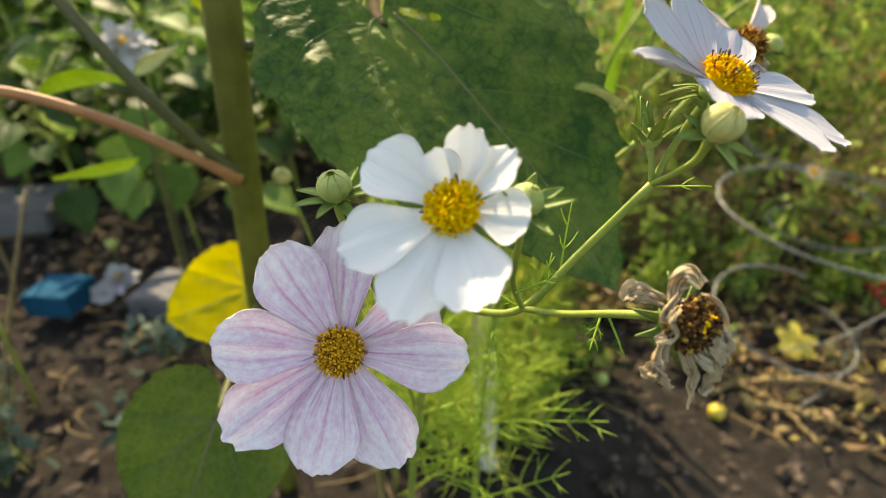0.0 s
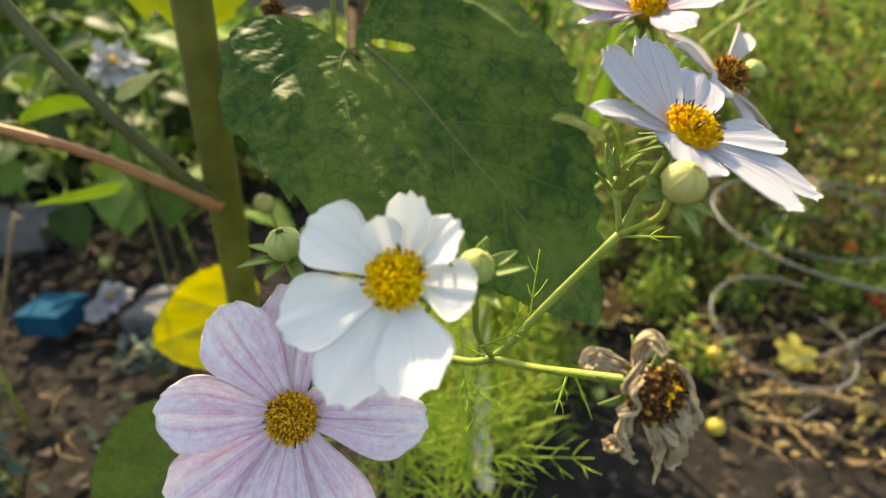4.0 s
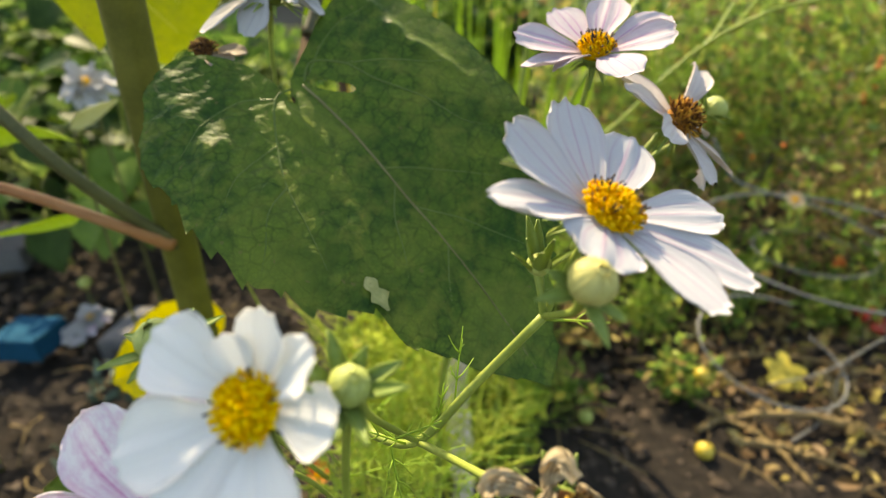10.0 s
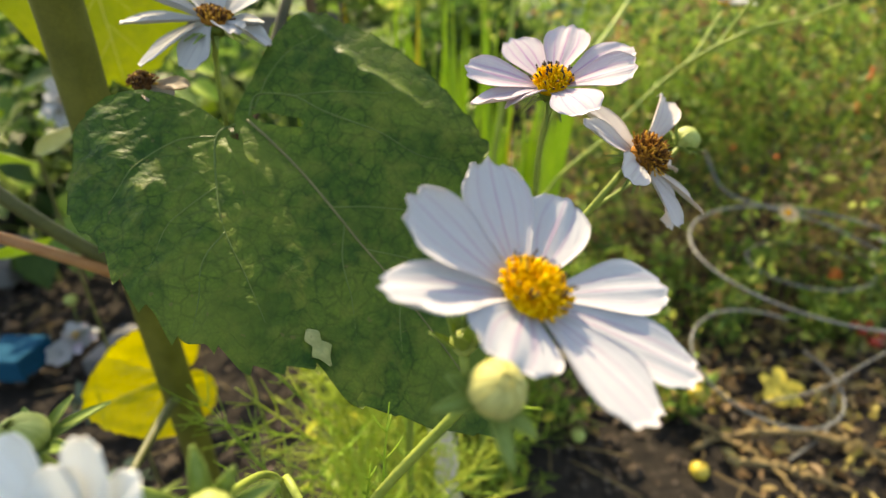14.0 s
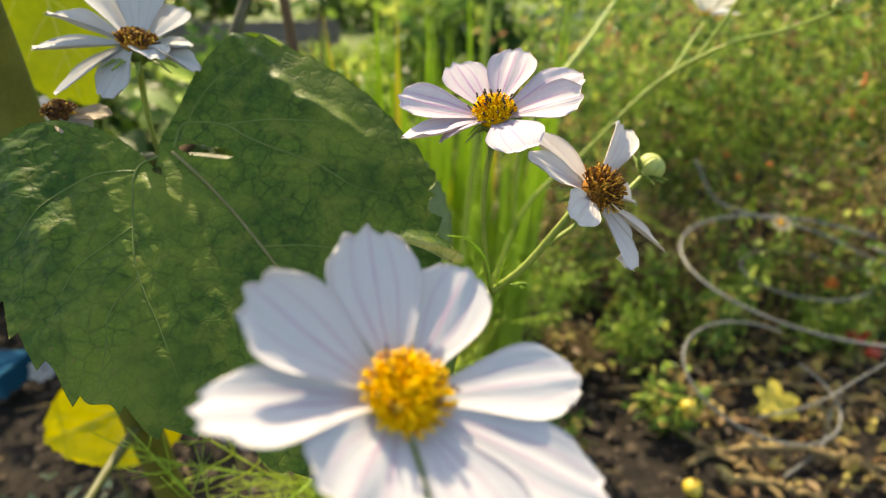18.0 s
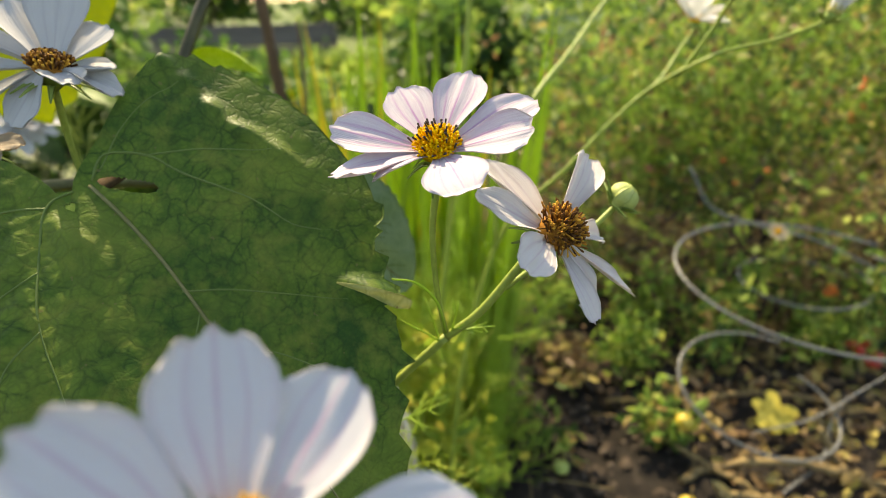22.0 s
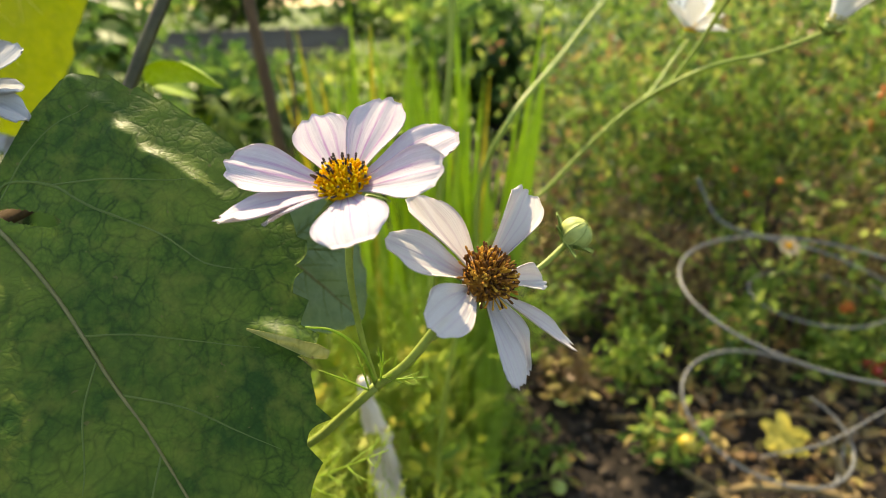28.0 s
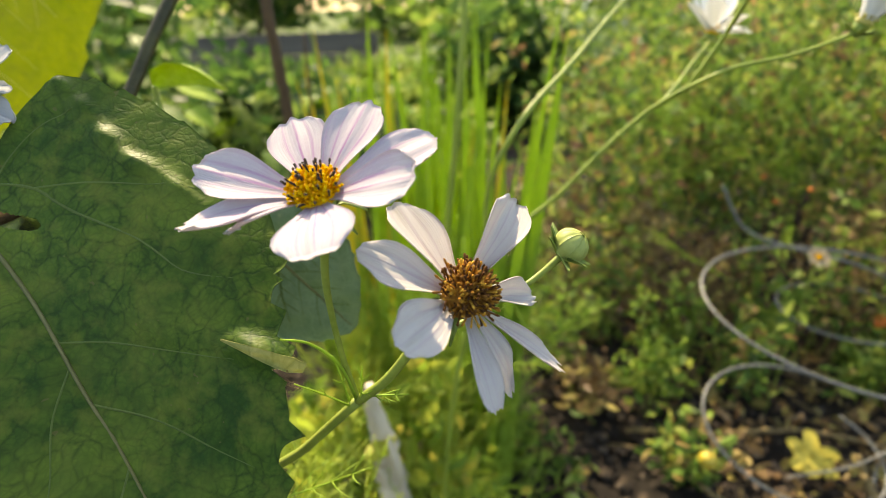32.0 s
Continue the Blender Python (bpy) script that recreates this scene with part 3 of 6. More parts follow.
def lumps(count, region, size, seed, flat=0.7):
    """Irregular clods: dented octahedra lying on the soil."""
    rng = np.random.default_rng(seed)
    base = np.array([(1, 0, 0), (0, 1, 0), (-1, 0, 0), (0, -1, 0), (0.6, 0.6, 0.6), (-0.6, 0.6, 0.6), (-0.6, -0.6, 0.6), (0.6, -0.6, 0.6), (0, 0, 1.0), (0, 0, -0.6)])
    faces = [(0, 4, 7), (0, 1, 4), (1, 5, 4), (1, 2, 5), (2, 6, 5), (2, 3, 6), (3, 7, 6), (3, 0, 7), (4, 5, 8), (5, 6, 8), (6, 7, 8), (7, 4, 8), (0, 9, 1), (1, 9, 2), (2, 9, 3), (3, 9, 0)]
    V, F = [], []
    x0, x1, y0, y1 = region
    for i in range(count):
        c = np.array([rng.uniform(x0, x1), rng.uniform(y0, y1), 0.0])
        s = size * rng.uniform(0.35, 1.0) ** 2 * 1.6
        a = rng.uniform(0, 6.28)
        q = base * rng.uniform(0.65, 1.25, (10, 1)) * s * np.array([1, rng.uniform(0.6, 1), flat])
        q = np.stack([q[:, 0] * math.cos(a) - q[:, 1] * math.sin(a), q[:, 0] * math.sin(a) + q[:, 1] * math.cos(a), q[:, 2]], 1)
        c[2] = -0.004 + s * 0.15
        o = len(V) * 0 + 10 * i
        V.append(q + c)
        F += [tuple(o + k for k in t) for t in faces]
    return np.vstack(V), F, None


tagged(part("soil_clods", lumps(4200, (-1.6, 1.8, 0.15, 2.0), 0.012, 11), M_CLOD, smooth=False), "loose clods of dry brown earth on the ground", "soil", kind="stuff")


for region, cnt, sd in (((0.25, 1.35, 0.45, 1.15), 1700, 41), ((-1.15, -0.2, 0.45, 1.2), 450, 42)):
    tagged(part("soil_crumbs", lumps(cnt, region, 0.0065, sd, 0.8), M_CRUMB, smooth=False), "small pale dry crumbs of earth strewn over the soil", "soil", kind="stuff")


def straws(count, region, length, rad, seed, hi=0.02):
    rng = np.random.default_rng(seed)
    g = []
    for i in range(count):
        x, y, a, L = rng.uniform(*region[:2]), rng.uniform(*region[2:]), rng.uniform(0, 6.28), length * rng.uniform(0.4, 1.2)
        d = np.array([math.cos(a), math.sin(a), 0])
        z = rng.uniform(0.004, hi)
        g.append(tube([(x, y, z), np.array((x, y, z)) + d * L * 0.5 + (0, 0, rng.uniform(0, 0.012)), np.array((x, y, z)) + d * L + np.array((rng.normal(0, 0.02), rng.normal(0, 0.02), 0))], [rad, rad * 0.6], 5, 4))
    return merge(g)


tagged(part("straw_litter", straws(420, (-1.2, 1.4, 0.3, 1.7), 0.10, 0.0016, 12), M_STRAW), "dry straw and stalk litter lying on the soil", "straw", kind="stuff")

# ---------------------------------------------------------------- cosmos flowers
def flower(name, label, C, n, petals, petal_material, stalk, disc=(0.0075, 0.0055), florets=110, disc_material=M_DISC, anthers=16, group="cosmos flowers", sepals=8, sepal_len=0.011, stalk_r=(0.0011, 0.0010, 0.0014), peg=(0.0022, 0.00052), seed=1, sepal_drop=-35, stalk_material=None, anther_rho=0.42, burst=0.15):
    """petals: (azimuth, length, width, lift, extra shape)."""
    C = np.asarray(C, dtype=float)
    ex, ey, nn = axes_of(n)
    top = thing(name, stalk[0], label, "flower", group)
    part("stalk", tube(stalk, stalk_r, 26, 8, seed=seed), stalk_material or M_STALK, top)
    r, h = disc
    prof = [(0.0012, -0.0075), (0.0026, -0.006), (r * 0.62, -0.0035), (r * 0.75, -0.001), (r * 0.45, 0.0004)]
    part("calyx", lathe(C, n, prof, 18, 8, 0.10), M_BRACT, top, "green calyx")
    d = part("disc", lathe(C, n, [(r * 0.9, -0.0005), (r * 0.97, h * 0.25), (r * 0.8, h * 0.62), (r * 0.5, h * 0.9), (r * 0.15, h)], 20), disc_material, top, "raised centre packed with florets")
    P, N, rho = dome_points(florets, r, h, seed)
    W, WN = place(P, N, C, n)
    fl = part("floret_mass", pegs(W, WN, *peg, jitter=burst, seed=seed), disc_material, d)
    tagged(fl, kind="stuff")
    if anthers:
        rng = np.random.default_rng(seed + 70)
        pick = [i for i in range(florets) if rho[i] > anther_rho]
        rng.shuffle(pick)
        pick = pick[:anthers]
        A = part("anther_ring", pegs(W[pick] + WN[pick] * peg[0] * 0.75, WN[pick] * 0.7 + 0.3 * nn, peg[0] * 0.95, peg[1] * (1.0 if anther_rho < 0.2 else 0.72), 1.1, 0.2, seed + 3), M_ANTHER, d, "black anthers")
        tagged(A, kind="stuff")
    for k, (az, L, Wd, lift, *more) in enumerate(petals):
        kw = dict(more[0]) if more else {}
        part("petal", petal_geo(C, n, az, L, Wd, lift, root=r * 0.55, seed=seed * 31 + k, **kw), petal_material, top)
    for k in range(sepals):
        a = radians(360 * k / sepals + 17 + 11 * math.sin(k * 4.1))
        rd = math.cos(a) * ex + math.sin(a) * ey
        q = C - nn * 0.0055
        dz = math.tan(radians(sepal_drop)) * (1 + 0.3 * math.sin(k * 2.7))
        line = [q + rd * 0.002, q + rd * sepal_len * 0.5 + nn * 0.0012, q + rd * sepal_len + nn * dz * sepal_len * 0.5]
        part("sepal", ribbon(line, [0.0016, 0.0026, 0.0018, 0.0004], np.cross(nn, rd), cup=0.2, nu=9, nv=4, seed=k), M_BRACT, top)
    return top


def bud(name, label, C, n, r, stalk, material, sepals=8, sepal_len=0.012, spread=50, ribs=8, squash=0.92, seed=1, group="cosmos buds", stalk_r=(0.0010, 0.0009, 0.0013)):
    C = np.asarray(C, dtype=float)
    ex, ey, nn = axes_of(n)
    top = thing(name, stalk[0], label, "flower bud", group)
    part("stalk", tube(stalk, stalk_r, 20, 8, seed=seed), M_STALK, top)
    prof = [(r * 0.35, -r * squash), (r * 0.75, -r * squash * 0.75), (r * 0.98, -r * 0.25), (r * 0.98, r * 0.2), (r * 0.82, r * squash * 0.58), (r * 0.5, r * squash * 0.86), (r * 0.14, r * squash * 0.95)]
    b = part("bud_body", lathe(C, n, prof, 32, ribs, 0.05), material, top)
    # overlapping scales on the bud
    for k in range(ribs):
        a = 2 * math.pi * k / ribs + 0.2
        rd = math.cos(a) * ex + math.sin(a) * ey
        line = [C + rd * r * q + nn * r * hh for q, hh in ((0.72, -0.75), (1.02, -0.2), (1.0, 0.3), (0.72, 0.72), (0.25, 0.97))]
        part("scale", ribbon(line, [r * 0.55, r * 0.86, r * 0.84, r * 0.55, r * 0.10], np.cross(nn, rd), cup=0.16, nu=10, nv=5, thick=0.0003), material, b)
    for k in range(sepals):
        a = 2 * math.pi * k / sepals + 0.5 + 0.25 * math.sin(k * 3.3 + seed)
        rd = math.cos(a) * ex + math.sin(a) * ey
        q = C - nn * r * 0.95
        t = radians(spread + 14 * math.sin(k * 2.1 + seed))
        L = sepal_len * (1 + 0.2 * math.sin(k * 1.7 + seed))
        way = math.sin(t) * rd + math.cos(t) * nn
        line = [q + rd * r * 0.3, q + rd * r * 0.45 + way * L * 0.5, q + rd * r * 0.45 + way * L - nn * L * 0.08]
        part("sepal", ribbon(line, [0.0022, 0.0034, 0.0026, 0.0005], np.cross(nn, rd), cup=0.25, nu=9, nv=5), M_BRACT, top)
    return top


FORK_A = (0.0303, 0.1450, 0.5432)
JOIN_A = (0.004, 0.172, 0.527)
NODE_3 = (0.0640, 0.1406, 0.5925)
FORK_B = (0.1034, 0.2588, 0.5668)

# the open pink flower, mostly in shade
PK = {"base": 0.34, "ripple": 0.25}
NP = (0.061, -0.824, 0.563)
flower("pink_cosmos_flower", "wide open pale pink cosmos flower with streaked petals ", (-0.0266, 0.1092, 0.5546), NP, [
    (124, 0.0345, 0.0208, 3, {"arch": -0.10, **PK}), (90, 0.0357, 0.0190, -2, PK), (26, 0.0300, 0.0196, -4, {"twist": 0.05, **PK}), (357, 0.0354, 0.0192, 4, {"arch": -0.06, **PK}),
    (299, 0.0356, 0.0200, 0, {"arch": -0.08, **PK}), (259, 0.0328, 0.0204, 6, PK), (218, 0.0386, 0.0204, 0, {"arch": -0.07, **PK}), (176, 0.0344, 0.0202, 4, {"arch": -0.05, **PK})],
    M_PINK, [(-0.012, 0.198, 0.44), (-0.018, 0.168, 0.50), (-0.024, 0.134, 0.540), (-0.0269, 0.1152, 0.5507)], disc=(0.0062, 0.0036), florets=240, disc_material=M_DISC_OLD, anthers=16, peg=(0.0017, 0.00032), seed=3)

# the white flower in front of the large leaf
NW = (-0.295, -0.673, 0.678)
flower("white_cosmos_flower", "pure white cosmos flower with bright yellow centre, half in sun", (0.0043, 0.1009, 0.6022), NW, [
    (144, 0.0233, 0.0160, 13, {"arch": -0.16, "cup": 0.2}), (102, 0.0124, 0.0092, 28, {"cup": 0.2}), (70, 0.0167, 0.0104, 25, {"arch": 0.1, "cup": 0.25}), (32, 0.0173, 0.0108, 20, {"cup": 0.25, "twist": -0.15}),
    (350, 0.0166, 0.0130, 1, {"arch": 0.12, "cup": 0.0}), (285, 0.0234, 0.0172, 13, {"arch": 0.10, "cup": 0.06}), (243, 0.0268, 0.0170, 8, {"arch": 0.10, "cup": 0.06}), (198, 0.0272, 0.0170, 6, {"arch": 0.02})],
    M_WHITE, [JOIN_A, (0.008, 0.150, 0.558), (0.010, 0.120, 0.585), (0.0069, 0.1064, 0.5974)], disc=(0.0056, 0.0036), florets=190, disc_material=M_DISC_BRIGHT, anthers=7, anther_rho=0.80, peg=(0.0019, 0.00036), seed=4)

# the large white flower that the camera passes over
N3 = (0.341, -0.32, 0.884)
flower("large_white_cosmos_flower", "large white cosmos flower with faint lilac lines and domed yellow centre", (0.0748, 0.1369, 0.6221), N3, [
    (193, 0.0302, 0.0138, 4, {"twist": 0.15, "cup": 0.22}), (158, 0.0287, 0.0160, 15, {"cup": 0.15, "twist": -0.1, "arch": 0.12}), (110, 0.0291, 0.0176, 17, {"arch": 0.12}), (68, 0.0276, 0.0156, 12, {"cup": 0.16, "arch": 0.08}),
    (13, 0.0327, 0.0146, 6, {"arch": -0.06}), (337, 0.0345, 0.0150, 5.5, {"arch": -0.04}), (303, 0.0303, 0.0150, 9, {"arch": -0.06}), (245, 0.0192, 0.0190, 7, {"arch": -0.15, "cup": 0.05})],
    M_FAINT, [NODE_3, (0.0680, 0.1425, 0.6015), (0.0708, 0.1408, 0.6110), (0.0725, 0.1388, 0.6166)], disc=(0.0061, 0.0048), florets=200, disc_material=M_DISC, anthers=24, peg=(0.0022, 0.00034), seed=5)

# the flower on its own upright stalk behind
N4 = (-0.114, -0.374, 0.92)
flower("blush_cosmos_flower", "open cosmos flower, white flushed with pink, on an upright stalk", (0.1018, 0.2521, 0.6419), N4, [
    (171, 0.0317, 0.0162, 15.6, {"cup": 0.14, "twist": -0.1}), (204, 0.0329, 0.0145, 9, {"cup": 0.25, "twist": 0.2, "ripple": 1.2}), (222, 0.0235, 0.0120, 11, {"cup": 0.1, "twist": 0.35, "arch": -0.3}), (286, 0.0275, 0.0195, 11.5, {"arch": -0.24, "cup": 0.03}),
    (346, 0.0288, 0.0164, 16.5, {"cup": 0.2, "twist": 0.15}), (19, 0.0334, 0.0180, 9.6, {"cup": 0.14}), (67, 0.0306, 0.0180, 15, {"arch": -0.05}), (113, 0.0309, 0.0172, 10, {"arch": -0.04})],
    M_BLUSH, [FORK_B, (0.1002, 0.2580, 0.588), (0.0994, 0.2560, 0.614), (0.1026, 0.2549, 0.6357)], disc=(0.0060, 0.0052), florets=190, disc_material=M_DISC, anthers=32, anther_rho=0.12, peg=(0.0024, 0.00036), seed=6)

# the fading flower next to it
N5 = (0.527, -0.465, 0.711)
flower("wilting_cosmos_flower", "wilting white cosmos flower with curled petals and a brown burst centre", (0.1385, 0.2477, 0.6140), N5, [
    (121, 0.0346, 0.0152, -14, {"cup": 0.35, "ripple": 2.2}), (170, 0.0303, 0.0145, 0.5, {"cup": 0.2, "ripple": 1.2, "twist": 0.1}), (226, 0.0267, 0.0145, 10, {"cup": 0.1, "arch": -0.3, "ripple": 2.0}), (287, 0.0313, 0.0070, 4, {"cup": 0.55, "ripple": 2.4, "twist": 0.2, "notch": 1.5}),
    (314, 0.0296, 0.0068, -1, {"cup": 0.6, "ripple": 3.4, "twist": 0.15, "notch": 2.4, "droop": 0.25}), (337, 0.0358, 0.0070, 0, {"cup": 0.55, "ripple": 2.4, "twist": -0.2, "notch": 1.5}), (17, 0.0294, 0.0090, 1, {"cup": 0.7, "ripple": 4.5, "droop": 0.1, "notch": 2.0}), (69, 0.0322, 0.0128, 19, {"cup": 0.65, "ripple": 2.6, "arch": -0.25})],
    M_WILT, [FORK_B, (0.1155, 0.2530, 0.5815), (0.1275, 0.2500, 0.6000), (0.1341, 0.2514, 0.6083)], disc=(0.0066, 0.0074), florets=230, disc_material=M_DISC_BROWN, anthers=0, peg=(0.0040, 0.00033), burst=0.38, seed=7, stalk_r=(0.0016, 0.0015, 0.0016))

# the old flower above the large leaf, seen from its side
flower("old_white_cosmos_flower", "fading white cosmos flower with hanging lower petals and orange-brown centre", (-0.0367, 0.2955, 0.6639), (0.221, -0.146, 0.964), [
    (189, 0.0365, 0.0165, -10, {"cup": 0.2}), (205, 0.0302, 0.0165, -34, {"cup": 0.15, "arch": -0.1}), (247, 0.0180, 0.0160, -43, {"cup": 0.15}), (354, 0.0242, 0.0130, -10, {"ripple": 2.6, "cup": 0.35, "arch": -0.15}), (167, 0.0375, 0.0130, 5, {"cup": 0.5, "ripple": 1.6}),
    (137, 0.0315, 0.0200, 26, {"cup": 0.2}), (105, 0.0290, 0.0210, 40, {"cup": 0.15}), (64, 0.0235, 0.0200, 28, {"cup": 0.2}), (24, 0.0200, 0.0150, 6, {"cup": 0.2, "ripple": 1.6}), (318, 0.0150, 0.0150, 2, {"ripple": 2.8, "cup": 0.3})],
    M_WHITE_SHADED, [(-0.036, 0.300, 0.500), (-0.0410, 0.299, 0.580), (-0.0420, 0.299, 0.632), (-0.0388, 0.2967, 0.6567)], disc=(0.0062, 0.0040), florets=150, disc_material=M_DISC_BROWN, anthers=0, peg=(0.0026, 0.00040), seed=8, sepals=9, sepal_len=0.014, sepal_drop=-14)

# small spent head beside it
flower("spent_cosmos_head", "small spent cosmos head, brown and dry with two papery petals", (-0.0680, 0.2840, 0.6395), (0.1, -0.3, 0.95), [(320, 0.017, 0.013, -5, {"ripple": 3.0, "cup": 0.4}), (0, 0.019, 0.012, 4, {"ripple": 3.0, "cup": 0.3})],
    M_PAPER, [(-0.058, 0.300, 0.500), (-0.064, 0.296, 0.580), (-0.0682, 0.2870, 0.6325)], disc=(0.0048, 0.0040), florets=60, disc_material=M_SEED, anthers=0, seed=9, sepals=4)

# ---------------------------------------------------------------- withered flower head
def withered_head():
    C, n = np.array([0.0610, 0.0980, 0.5738]), unit((0.18, -0.86, 0.40))
    ex, ey, nn = axes_of(n)
    top = thing("withered_cosmos_head", FORK_A, "withered cosmos head with crumpled papery petals and brown centre", "flower", "cosmos flowers")
    part("stalk", tube([FORK_A, (0.0400, 0.1330, 0.5500), (0.0500, 0.1145, 0.5640), C - nn * 0.007], [0.0013, 0.0011, 0.0014], 24, 8), M_STALK, top)
    part("calyx", lathe(C, n, [(0.0012, -0.008), (0.0036, -0.0062), (0.0054, -0.0020), (0.0044, 0.001)], 18, 8, 0.12), M_BRACT, top)
    d = part("disc", lathe(C, n, [(0.0055, -0.001), (0.0060, 0.0015), (0.0051, 0.0038), (0.0027, 0.0049), (0.0006, 0.0053)], 20), M_SEED, top)
    P, N, _ = dome_points(170, 0.0063, 0.0052)
    W, WN = place(P, N, C, n)
    tagged(part("floret_mass", pegs(W, WN, 0.0019, 0.00042, 1.3, 0.35, 21), M_SEED, d), kind="stuff")
    pick = [3, 8, 16, 24, 37, 58]
    tagged(part("pollen", pegs(W[pick] + WN[pick] * 0.0012, WN[pick], 0.0022, 0.00034, 1.2, 0.9, 22), M_DISC, d, "few yellow florets"), kind="stuff")
    rt, up, fw = np.array((1.13, 0, 0)), np.array((0, 0.565, 0.98)), np.array((0, -0.98, 0.565))
    # crumpled petals in millimetres from the centre: sideways, up, forward; then width and turn
    for k, (pts, wd, turn) in enumerate((
            (((-4.5, 4.5, 0), (-8.6, 6.4, 0), (-12.0, 6.9, 1), (-14.0, 5.2, 2)), 4.2, 70), (((-2.0, 4.6, -1), (-1.5, 8.6, 0), (0.2, 10.6, 2), (1.8, 8.4, 4)), 4.2, -50),
            (((-1.8, 6.0, 2), (-4.2, 3.6, 4), (-6.0, 1.2, 5), (-4.8, -1.6, 4), (-7.8, -3.4, 3)), 3.6, 110), (((-4.6, -3.6, 1), (-6.4, -8.0, 2), (-5.2, -11.4, 2), (-4.2, -13.6, 1)), 3.8, -90),
            (((-5.8, -8.4, 2), (-8.3, -9.8, 2), (-10.0, -10.6, 1)), 3.2, 60), (((-1.5, -4.8, 2), (0.0, -9.4, 2), (1.0, -12.8, 1), (0.2, -18.2, 1)), 3.2, 120),
            (((5.0, -0.5, 2), (6.6, -4.2, 3), (5.6, -9.2, 2), (3.2, -15.0, 1)), 5.6, -70), (((2.5, 5.4, 1), (5.2, 3.6, 1), (7.2, -1.4, 0), (8.4, -5.0, 0)), 4.4, 60), (((1.0, -5.2, 3), (3.4, -8.0, 3), (4.6, -11.0, 2)), 4.4, -60))):
        line = [C + (rt * p[0] + up * p[1] + fw * p[2]) * 0.001 for p in pts]
        wd *= 0.00118
        side = unit(np.cross(fw, line[-1] - line[0]))
        part("petal", ribbon(line, [wd * 0.6, wd * 0.85, wd * 1.05, wd * 0.9, wd * 0.55], side, turn=turn, cup=0.10, rip=0.42, seed=40 + k, nu=36, nv=17, thick=0.00016, pinch=0.07, crisp=0.10), M_DRY, top)
    for k, az in enumerate((60, 100, 135, 170, 205, 330)):
        a = radians(az)
        rd = math.cos(a) * ex + math.sin(a) * ey
        q = C - nn * 0.004
        part("sepal", ribbon([q, q + rd * 0.006 + nn * 0.001, q + rd * 0.0115 - nn * 0.001 + (0, 0, 0.001)], [0.002, 0.0030, 0.002, 0.0004], np.cross(nn, rd), cup=0.3, nu=10, nv=5), M_BRACT, top)


withered_head()

# ---------------------------------------------------------------- buds
bud("ripe_cosmos_bud", "plump cream-green cosmos bud about to open below a flower", (0.0664, 0.1160, 0.6180), (0.25, -0.45, 0.85), 0.0044, [NODE_3, (0.0658, 0.1330, 0.5985), (0.0662, 0.1230, 0.6065), (0.0655, 0.1178, 0.6140)], M_BUD_RIPE, sepals=6, sepal_len=0.0085, spread=80, seed=1)
bud("small_cosmos_bud", "small ribbed green cosmos bud with thin spread sepals", (-0.0283, 0.1300, 0.5955), (-0.1, -0.25, 0.96), 0.0044, [(-0.014, 0.190, 0.470), (-0.023, 0.152, 0.548), (-0.0275, 0.1335, 0.5820), (-0.0283, 0.1306, 0.5915)], M_BUD, sepal_len=0.011, spread=76, squash=0.72, seed=2)
bud("round_cosmos_bud", "round green cosmos bud beside the white flower", (0.0206, 0.1052, 0.6031), (0.35, -0.35, 0.86), 0.0036, [FORK_A, (0.0240, 0.1330, 0.5620), (0.0215, 0.1150, 0.5860), (0.0205, 0.1085, 0.5980)], M_BUD, sepal_len=0.011, spread=55, seed=3)
bud("side_cosmos_bud", "small green cosmos bud on a short side stalk", (0.1747, 0.2857, 0.6115), (0.55, -0.1, 0.6), 0.0054, [(0.1240, 0.2500, 0.5930), (0.1400, 0.2640, 0.5960), (0.1600, 0.2780, 0.6010), (0.1722, 0.2848, 0.6085)], M_BUD, sepal_len=0.010, spread=60, seed=4)
bud("tiny_cosmos_bud", "tiny new cosmos bud wrapped in thread-like sepals", (0.0626, 0.1450, 0.6053), (0.0, -0.1, 1.0), 0.0028, [NODE_3, (0.0630, 0.1415, 0.5985), (0.0626, 0.1450, 0.6030)], M_BUD, sepal_len=0.013, spread=26, seed=5)
bud("yellow_cosmos_bud", "small yellowish cosmos bud low behind the thick stem", (-0.1190, 0.362, 0.5050), (0.3, -0.2, 0.9), 0.0065, [(-0.10, 0.40, 0.30), (-0.107, 0.385, 0.42), (-0.117, 0.366, 0.496)], M_BUD_RIPE, sepal_len=0.009, spread=60, seed=6)
bud("nodding_cosmos_bud", "tan pink cosmos bud low in the feathery foliage", (0.0700, 0.5600, 0.2290), (0.2, -0.5, 0.8), 0.0105, [(0.075, 0.61, 0.0), (0.074, 0.585, 0.14), (0.0702, 0.5635, 0.2190)], M_BUD_TAN, sepal_len=0.012, spread=50, seed=7)

